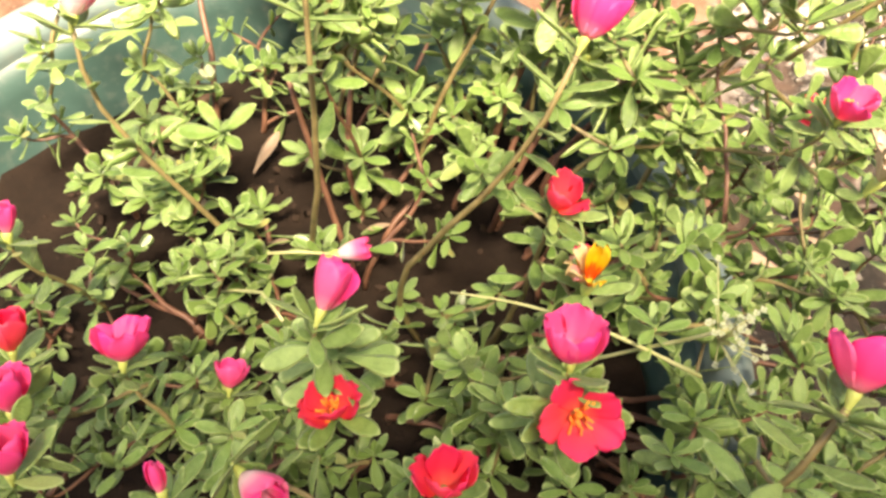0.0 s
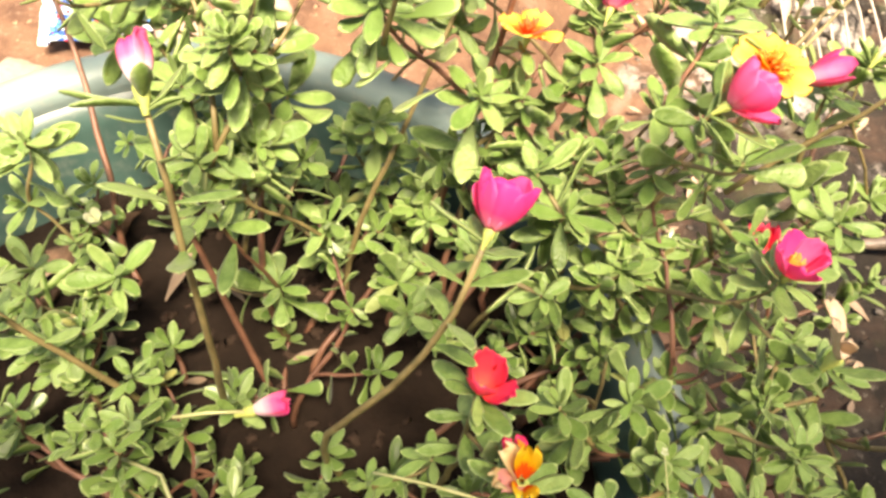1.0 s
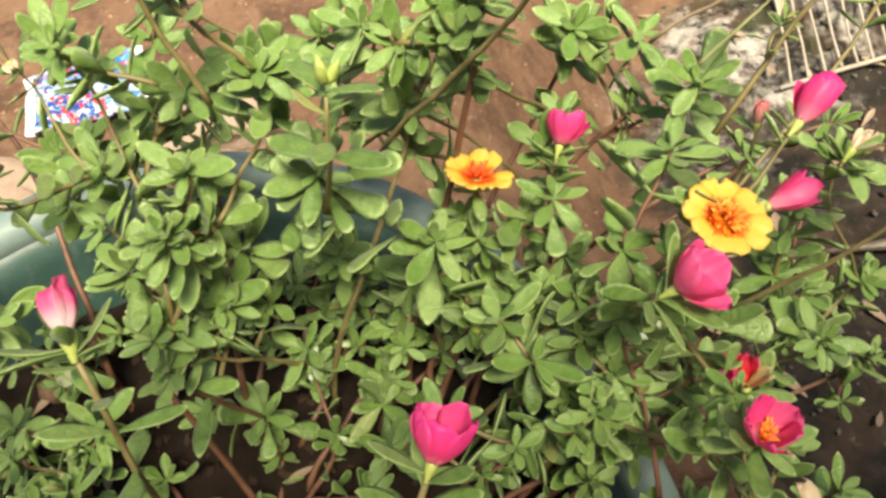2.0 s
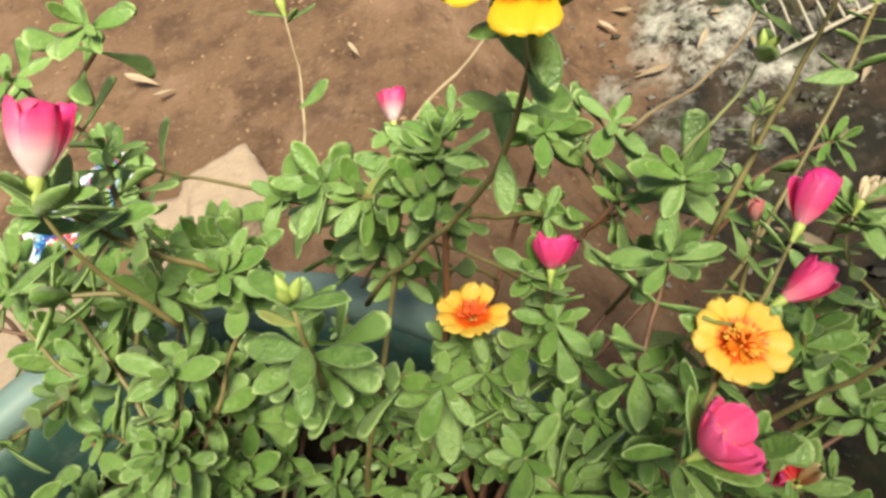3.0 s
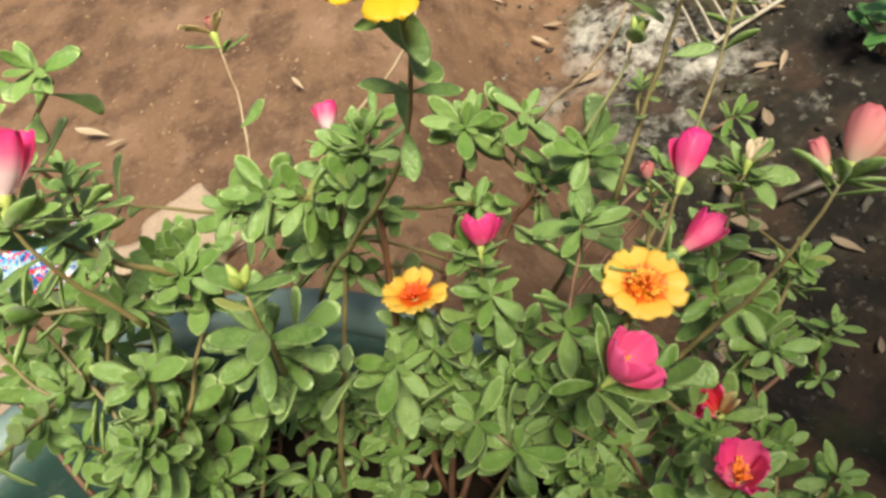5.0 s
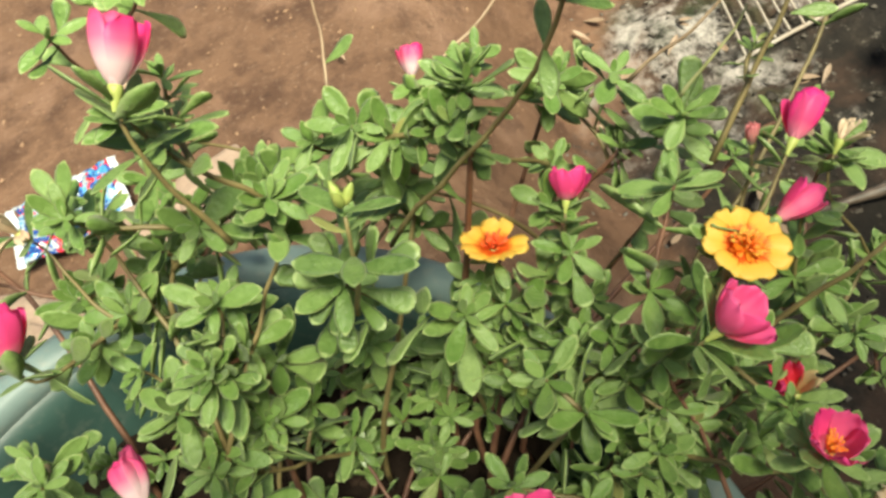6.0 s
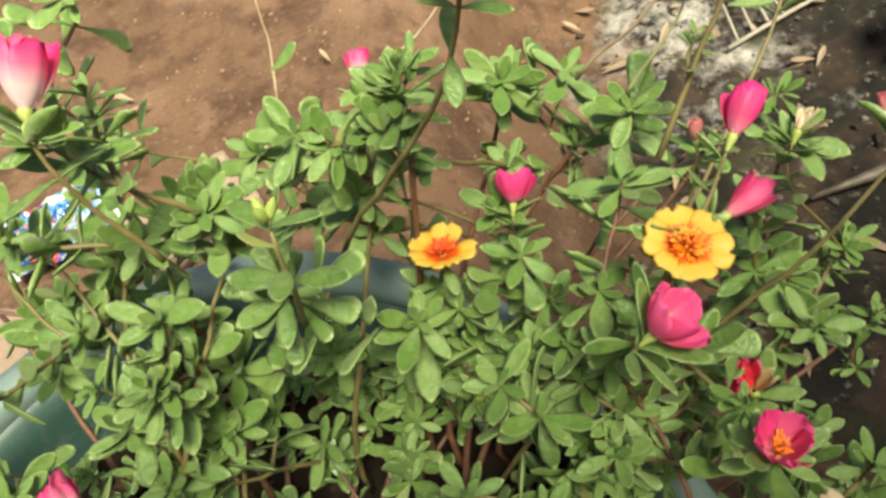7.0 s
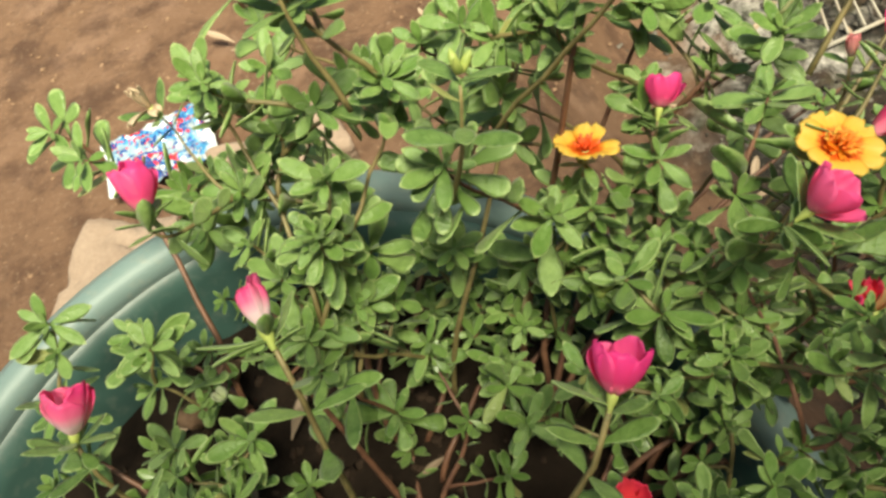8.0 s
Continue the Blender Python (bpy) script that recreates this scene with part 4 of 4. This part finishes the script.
def green_bud(tip, axis, size=1.0, leaves=5, base=None, clothed=0.03, thick=0.0011, stem=None):
    tip, axis = Vector(tip), Vector(axis).normalized()
    plant = shoot(tip - axis * 0.006, axis, 0.019, clothed, 0.014, thick, stem or GREEN_STEM, False, NARROW, base)
    head = part("bud", None, plant["ob"], label="yellow-green pointed flower buds")
    turn = Vector((0, 0, 1)).rotation_difference(axis).to_matrix().to_4x4()
    head.matrix_local = Matrix.Translation(tip - plant["at"]) @ turn @ Matrix.Diagonal((size, size, size, 1))
    v, f = lathe([(0.0003, -0.004), (0.0022, -0.002), (0.0029, 0.001), (0.0024, 0.005), (0.0012, 0.008), (0.0002, 0.0095)], 10)
    me = mesh_of("bud_scale", v, f, BUD_GREEN)
    for k in range(3):
        part("bud_scale", me, head, Matrix.Rotation(2.1 * k, 4, "Z") @ Matrix.Translation((0.0022, 0, 0)) @ Matrix.Rotation(radians(28), 4, "Y"))
    whorl(plant, tip - axis * 0.005, axis, leaves, 0.019, 8, NARROW)


green_bud((0.034, 0.263, 0.393), (0.2, 0.3, 1), 0.6, 4, (0.020, 0.264, 0.330))
green_bud((0.067, 0.236, 0.276), (0.2, -0.2, 1), 0.8, 3)
green_bud((0.192, 0.309, 0.386), (0.5, 0.4, 0.8), 0.6, 3, (0.151, 0.314, 0.335), 0.0, 0.0008, TAN_STEM)
green_bud((0.186, 0.295, 0.378), (0.5, 0.2, 0.8), 0.5, 2, (0.162, 0.295, 0.337), 0.0, 0.0007, PALE_STEM)
green_bud((0.203, 0.291, 0.406), (0.3, 0.2, 0.9), 0.6, 4, (0.158, 0.264, 0.336), 0.0, 0.0011)
tall = shoot((0.180, 0.283, 0.362), (0.3, 0.1, 0.9), 0.013, 0.012, 0.008, 0.0010, GREEN_STEM, True, BROAD, (0.176, 0.277, 0.355))
put_leaf(tall, Vector((0.190, 0.281, 0.375)), Vector((0.2, -0.4, 0.9)), Vector((0.012, -0.006, 0.002)), 0.014, NARROW)


def show_flower():
    """The large flower with a mass of thin inner petals."""
    plant, bloom = flower((0.104, 0.2500, 0.4780), (0.05, -0.06, 1.0), "wide", GOLD, 0.66, "large yellow flower with a tuft of orange-red inner petals", 3, None, base=(0.039, 0.297, 0.315), clothed=0.055, leaf=0.014, leaf_lift=-28, spin=4.25)
    for k in range(96):
        me = petal_mesh("inner_petal", rng.uniform(0.010, 0.0165), rng.uniform(0.0013, 0.0030), rng.uniform(14, 86), rng.uniform(45, 96), FLAME if k % 3 else AMBER, 0.4, 0.5, 0.0008)
        part("inner_petal", me, bloom, Matrix.Rotation(rng.uniform(0, 6.28), 4, "Z") @ Matrix.Translation((0, 0, 0.001)))


show_flower()

# ---- things on the ground ----
def brick_mesh(name, a, b, c, seed):
    bm = bmesh.new()
    bmesh.ops.create_cube(bm, size=1.0)
    bmesh.ops.subdivide_edges(bm, edges=bm.edges[:], cuts=21, use_grid_fill=True)
    half = Vector((a, b, c)) * 0.5
    for v in bm.verts:
        p = Vector(v.co[k] * 2 * half[k] for k in range(3))
        core = Vector(max(-half[k] + 0.006, min(half[k] - 0.006, p[k])) for k in range(3))
        way = (p - core).normalized() if (p - core).length > 1e-6 else Vector((0, 0, 0))
        q = p * 24 + Vector((seed, 0, 0))
        chip = max(0, noise.noise(q * 0.9) - 0.1) * 0.028
        v.co = core + way * 0.006 - p.normalized() * chip + way * (0.003 * noise.noise(q * 2) + 0.0018 * noise.noise(q * 6) + 0.0010 * noise.noise(q * 15))
    me = bpy.data.meshes.new(name)
    bm.to_mesh(me)
    bm.free()
    return finish(me, BRICK)


def brick(place, turn, size, seed, label):
    ob = new("brick", brick_mesh("brick", *size, seed))
    ob.matrix_world = pose(*place, 2, 3, turn)
    tagged(ob, label, "brick", "bricks beside the tub")


brick((-0.145, 0.632, 0.018), 16, (0.140, 0.088, 0.044), 3, "dusty tan brick lying on bare earth")
brick((-0.331, 0.487, 0.022), -17, (0.105, 0.215, 0.052), 8, "broken tan brick beside the green tub")


def make_wrapper():
    n = 26
    verts, faces = [], []
    for j in range(n):
        for i in range(n):
            u, v = i / (n - 1) - 0.5, j / (n - 1) - 0.5
            p = Vector((u * 5, v * 5, 3))
            ridge = abs(noise.noise(p * 0.9)) * 0.016 + abs(noise.noise(p * 2.3)) * 0.006
            verts.append((u * 0.118 + 0.006 * noise.noise(p * 1.3), v * 0.088 + 0.006 * noise.noise(p * 1.7), 0.012 + ridge + 0.02 * (0.25 - u * u) * (0.5 - v * v)))
    m = len(verts)
    verts += [(x, y, z - 0.001) for x, y, z in verts]
    for j in range(n - 1):
        for i in range(n - 1):
            a = j * n + i
            faces += [(a, a + 1, a + n + 1, a + n), (m + a, m + a + n, m + a + n + 1, m + a + 1)]
    ring = [i for i in range(n)] + [j * n + n - 1 for j in range(1, n)] + [m - 1 - i for i in range(1, n)] + [j * n for j in range(n - 2, 0, -1)]
    for a, b in zip(ring, ring[1:] + ring[:1]):
        faces.append((b, a, m + a, m + b))
    ob = empty("snack_wrapper", (0, 0, 0), "", "")
    part("film", mesh_of("wrapper", verts, faces, WRAPPER, False), ob)
    for x in (-0.061, 0.061):
        crimp, quads = [], []
        for k in range(27):
            v = k / 26 - 0.5
            z = 0.020 + 0.0008 * (k % 2) + 0.009 * noise.noise(Vector((x * 50, v * 6, 0)))
            crimp += [(x - 0.004, v * 0.085, z), (x + 0.004, v * 0.085, z - 0.003), (x + 0.004, v * 0.085, z - 0.004), (x - 0.004, v * 0.085, z - 0.001)]
        for k in range(26):
            quads += [(4 * k + n, 4 * k + (n + 1) % 4, 4 * k + 4 + (n + 1) % 4, 4 * k + 4 + n) for n in range(4)]
        part("crimped_seam", mesh_of("seam", crimp, quads, FOIL, False), ob, label="white crimped end seam")
    ob.matrix_world = pose(-0.285, 0.703, 0.006, 3, -2, 8)
    tagged(ob, "crumpled white, blue and red plastic wrapper on earth", "wrapper")


make_wrapper()


def wire_rack():
    rack = empty("wire_rack", (0.60, 0.74, -0.215), "rusty grey wire rack lying on the rubble", "wire rack")

    def wire(a, b, r, name="bar"):
        a, b = Vector(a), Vector(b)
        pts = [a.lerp(b, k / 5) + Vector((0, 0, 0.0025 * math.sin(k * 2.1 + a.x * 40))) for k in range(6)]
        v, f = tube(pts, [r] * 6, 6)
        part(name, mesh_of(name, v, f, WIRE), rack)

    wire((-0.04, -0.006, 0.012), (0.42, 0.050, 0.012), 0.0034, "edge_bar")
    wire((0.04, 0.295, 0.012), (0.50, 0.350, 0.012), 0.0034, "edge_bar")
    for k in range(18):
        x = -0.025 + 0.0245 * k
        wire((x, -0.004 + 0.0029 * k, 0.017), (x + 0.082, 0.298 + 0.0029 * k, 0.017), 0.0019)


wire_rack()


def make_twig(name, a, b, r, sag, label):
    a, b = Vector(a), Vector(b)
    pts = [a.lerp(b, k / 8) + Vector((0.006 * noise.noise(Vector((k, 1, 0))), 0.008 * noise.noise(Vector((k, 5, 2))), -sag * math.sin(math.pi * k / 8))) for k in range(9)]
    v, f = tube(pts, [r * (0.35 + 0.65 * min(1, k / 3)) * (1 + 0.25 * noise.noise(Vector((k * 1.7, 0, 0)))) for k in range(9)], 8)
    tagged(new(name, mesh_of(name, v, f, TWIG)), label, "twig")


TWIG = stem_material("dead_wood", (0.05, 0.04, 0.03), (0.16, 0.12, 0.09))
make_twig("twig", (0.505, 0.475, -0.205), (0.86, 0.445, -0.190), 0.010, 0.0, "dark dead twig lying on mossy rubble")


def stone_mesh(seed):
    bm = bmesh.new()
    bmesh.ops.create_icosphere(bm, subdivisions=2, radius=1.0)
    for v in bm.verts:
        v.co *= 1 + 1.1 * noise.noise(v.co * 1.3 + Vector((seed, 0, 0))) + 0.5 * noise.noise(v.co * 3.5 + Vector((seed, 5, 0)))
        v.co.z *= 0.3
        v.co.x *= 1.25
    me = bpy.data.meshes.new("stone")
    bm.to_mesh(me)
    bm.free()
    return finish(me, STONE)


STONES = [stone_mesh(4.7 * k) for k in range(6)]


def scatter_stones():
    r = random.Random(11)
    for _ in range(90):
        x, y = r.uniform(0.25, 0.85), r.uniform(0.32, 1.15)
        if r.random() > (x - 0.1) * 1.9 or level(x, y) > -0.19:
            continue
        size = r.uniform(0.003, 0.009)
        ob = new("stone", r.choice(STONES))
        ob.matrix_world = Matrix.Translation((x, y, level(x, y) + 0.001)) @ Euler((r.uniform(-0.4, 0.4), r.uniform(-0.4, 0.4), r.uniform(0, 6))).to_matrix().to_4x4() @ Matrix.Diagonal((size, size * r.uniform(0.6, 1), size, 1))
        tagged(ob, "small pale lime-crusted stone among dark rubble", "stone", "stones in the rubble")


def gravel_bed(name, count, xs, ys, low, high, material, seed, label):
    """Crumbs of earth and grit too many to count."""
    r = random.Random(seed)
    shapes = [[v.co.copy() for v in me.vertices] for me in STONES]
    cells = [[tuple(p.vertices) for p in me.polygons] for me in STONES]
    verts, faces = [], []
    for _ in range(count):
        k = r.randrange(len(shapes))
        size, turn = r.uniform(low, high) * r.uniform(0.4, 1), Matrix.Rotation(r.uniform(0, 6), 3, "Z")
        x, y = r.uniform(*xs), r.uniform(*ys)
        if (material is STONE) != (level(x, y) < -0.18):
            continue
        at = Vector((x, y, level(x, y) + size * 0.1))
        n = len(verts)
        verts += [turn @ (v * size) + at for v in shapes[k]]
        faces += [tuple(i + n for i in f) for f in cells[k]]
    tagged(new(name, mesh_of(name, verts, faces, material)), label, "gravel", kind="stuff")


CRUMB = earth_material("earth_crumb", (0.17, 0.10, 0.06), (0.32, 0.20, 0.13), (0.13, 0.075, 0.045))
gravel_bed("earth_crumbs", 520, (-0.55, 0.30), (0.42, 1.3), 0.0010, 0.0036, CRUMB, 21, "loose crumbs of brown earth and grit")
gravel_bed("rubble_grit", 1500, (0.22, 0.95), (0.25, 1.30), 0.0012, 0.0050, STONE, 22, "pale grit strewn over dark rubble")
scatter_stones()


LITTER = stem_material("dead_leaf", (0.17, 0.11, 0.07), (0.38, 0.28, 0.19))


def dry_leaf(place, turn, size, label="curled dry brown leaf on the earth"):
    ob = new("dry_leaf", leaf_mesh("dry_leaf", 0.3, 0.5, 0.3, 0.05, False, LITTER))
    ob.matrix_world = pose(*place, 10, 0, turn) @ Matrix.Diagonal((size, size, size, 1))
    tagged(ob, label, "dry leaf", "dry leaves on the ground")


for spot, turn, size in (((-0.19, 0.86, 0.012), 60, 0.04), ((-0.17, 0.84, 0.012), 110, 0.025), ((0.05, 0.78, 0.012), 20, 0.02), ((0.432, 0.50, -0.205), 200, 0.07), ((0.474, 0.542, -0.205), 150, 0.05), ((0.39, 0.388, -0.205), 80, 0.07)):
    dry_leaf(spot, turn, size)


def weed(place, seed):
    r = random.Random(seed)
    ob = empty("weed", place, "bright green broad-leaved weed growing in the rubble", "weed", "weeds in the rubble")
    for k in range(3):
        top = Vector((r.uniform(-0.03, 0.03), r.uniform(-0.03, 0.03), r.uniform(0.07, 0.15)))
        pts = bezier(Vector((0, 0, -0.01)), Vector((0, 0, 0.04)), top * 0.8, top, 8)
        v, f = tube(pts, [0.0014] * 9, 6)
        part("stem", mesh_of("weed_stem", v, f, GREEN_STEM), ob)
        for n in range(6):
            at = pts[3 + min(n, 5)]
            a = r.uniform(0, 6.28)
            out = Vector((math.cos(a), math.sin(a), r.uniform(-0.1, 0.5)))
            part("leaf", r.choice(WEEDY), ob, frame_on(at, out, Vector((0, 0, 1)), r.uniform(0.030, 0.048)))


weed((0.754, 0.598, -0.22), 5)


def clod(place, size):
    ob = new("soil_clod", stone_mesh(size * 900))
    ob.data.materials[0] = CRUMB
    ob.matrix_world = pose(*place, 20, 10, size * 5000) @ Matrix.Diagonal((size, size * 0.8, size, 1))
    tagged(ob, "reddish brown clod lying on the potting soil", "clod", "clods in the tub")


clod((-0.178, 0.302, 0.156), 0.013)
clod((-0.196, 0.270, 0.153), 0.010)
clod((-0.160, 0.325, 0.152), 0.009)
dry_leaf((-0.118, 0.262, 0.157), -35, 0.030)


LOAM = earth_material("loam_crumb", (0.020, 0.013, 0.009), (0.060, 0.038, 0.026), (0.015, 0.010, 0.007), 0.85)


def soil_litter():
    """Crumbs and curled dead leaves on the potting soil."""
    r = random.Random(52)
    shapes = [[v.co.copy() for v in me.vertices] for me in STONES]
    cells = [[tuple(p.vertices) for p in me.polygons] for me in STONES]
    verts, faces = [], []
    for _ in range(520):
        k, size = r.randrange(len(shapes)), r.uniform(0.0008, 0.0032)
        a, d = r.uniform(0, 6.283), (POT_R - 0.06) * math.sqrt(r.random())
        at, turn = Vector((POT_AT.x + d * math.cos(a), POT_AT.y + d * math.sin(a), 0)), Matrix.Rotation(r.uniform(0, 6), 3, "Z")
        at.z = soil_level(at.x, at.y) + size * 0.15
        n = len(verts)
        verts += [turn @ (v * size) + at for v in shapes[k]]
        faces += [tuple(i + n for i in f) for f in cells[k]]
    tagged(new("soil_crumbs", mesh_of("soil_crumbs", verts, faces, LOAM)), "reddish brown crumbs strewn over the potting soil", "soil", kind="stuff")
    for x, y, turn, size in ((-0.075, 0.262, 40, 0.022), (-0.150, 0.250, 200, 0.020), (-0.030, 0.228, 120, 0.018), (-0.200, 0.286, 300, 0.024), (0.010, 0.262, 15, 0.017), (-0.105, 0.215, 260, 0.016)):
        dry_leaf((x, y, soil_level(x, y) + 0.004), turn, size, "curled dry brown leaf on the potting soil")


soil_litter()


def white_florets():
    """A thin weed whose top is a loose head of tiny white flowers."""
    r = random.Random(4)
    ob = empty("flowering_weed", (0.045, 0.12, SOIL_Z), "thin weed with a head of tiny white flowers", "weed")
    top = Vector((0.050, -0.026, 0.148))
    pts = bezier(Vector((0, 0, -0.004)), Vector((0, 0, 0.06)), top * 0.8, top, 8)
    v, f = tube(pts, [0.0008] * 9, 6)
    part("stem", mesh_of("weed_stem", v, f, PALE_STEM), ob)
    star_mesh = petal_mesh("floret_petal", 0.0013, 0.0010, 60, 75, WHITE, 0.0, 0.2, 0.0001)
    for _ in range(30):
        at = top + Vector((r.gauss(0, 0.006), r.gauss(0, 0.007), r.gauss(0, 0.004)))
        stalk, quads = tube([top - Vector((0, 0, 0.01)), at], [0.0002, 0.0002], 4)
        twig = part("stalk", mesh_of("stalk", stalk, quads, PALE_STEM), ob)
        for k in range(5):
            part("floret_petal", star_mesh, twig, Matrix.Translation(at) @ Matrix.Rotation(1.257 * k + r.random(), 4, "Z"))


WHITE = petal_material("white_petal", (0.42, 0.50, 0.26), (0.58, 0.62, 0.42), (0.66, 0.68, 0.52))
white_florets()


def pale_stalk():
    """A bare, pale stalk that crosses over the near leaves."""
    plant = fork_for(Vector((0.103, 0.066, 0.330)), 0.12)[0]
    pts = bezier(Vector((0.099, 0.093, 0.250)), Vector((0.064, 0.104, 0.267)), Vector((0.045, 0.118, 0.263)), Vector((0.004, 0.134, 0.242)), 14)
    v, f = tube(pts, [0.0009 - 0.00003 * k for k in range(15)], 6)
    part("stem", mesh_of("stem", [p - plant["at"] for p in v], f, PALE_STEM), plant["ob"], label="bare pale straw-coloured stalk")


pale_stalk()


def litter():
    r = random.Random(31)
    for _ in range(36):
        x, y = r.uniform(0.34, 0.78), r.uniform(0.28, 1.0)
        dry_leaf((x, y, level(x, y) + 0.006), r.uniform(0, 360), r.uniform(0.016, 0.05))


litter()


def red_stem():
    """A thick old stem that rises bare over the open soil."""
    line = (Vector((-0.052, 0.196, 0.146)), Vector((-0.062, 0.216, 0.172)), Vector((-0.068, 0.232, 0.205)), Vector((-0.076, 0.250, 0.252)))
    pts = bezier(*line, 12)
    plant = plant_at(line[0])
    v, f = tube(pts, [0.0021 - 0.00006 * k for k in range(13)], 8)
    part("stem", mesh_of("stem", [p - plant["at"] for p in v], f, RED_STEM), plant["ob"], label="thick bare red-brown stem")


red_stem()


def thin_stalks():
    """Two thin, pale flower stalks that lie low over the soil."""
    for line in (((-0.087, 0.175, 0.206), (-0.056, 0.176, 0.203)), ((-0.119, 0.167, 0.180), (-0.083, 0.146, 0.220), (-0.067, 0.124, 0.237))):
        pts = [Vector(p) for p in line]
        plant = fork_for(pts[-1] + Vector((0, 0, 0.02)), 0.2)[0]
        mid = [a.lerp(b, 0.5) + Vector((0, 0, 0.002)) for a, b in zip(pts, pts[1:])]
        way = [p for pair in zip(pts, mid) for p in pair] + [pts[-1]]
        v, f = tube(way, [0.0008] * len(way), 6)
        part("stem", mesh_of("stem", [p - plant["at"] for p in v], f, PALE_STEM), plant["ob"], label="thin pale green flower stalk")


thin_stalks()


def white_petal():
    plant = fork_for(Vector((-0.118, 0.257, 0.243)) + Vector((0, 0, 0.01)), 0.2)[0]
    bud = part("bud", None, plant["ob"], label="small white bud")
    bud.location = Vector((-0.118, 0.257, 0.243)) - plant["at"]
    me = petal_mesh("petal", 0.008, 0.006, 50, 5, WHITE, 0.05, 0.5, 0.0008, 0.0002, 0.7)
    for k in range(4):
        part("petal", me, bud, Matrix.Rotation(1.571 * k, 4, "Z"))


white_petal()


def low_growth():
    """The many small leaves and stems down in each plant, joined."""
    for plant in PLANTS:
        if plant["low"]:
            verts, faces, edge = [], [], []
            for me, m in plant["low"]:
                n = len(verts)
                verts += [m @ v.co for v in me.vertices]
                faces += [tuple(i + n for i in p.vertices) for p in me.polygons]
                edge += [a.value for a in me.attributes["margin"].data]
            ob = part("low_foliage", mesh_of("low_foliage", verts, faces, LEAF, margin=edge), plant["ob"])
            tagged(ob, kind="stuff")
        if plant["low_stems"]:
            v, f = merge(plant["low_stems"])
            tagged(part("low_stalk", mesh_of("low_stalk", v, f, RED_STEM), plant["ob"]), kind="stuff")


low_growth()
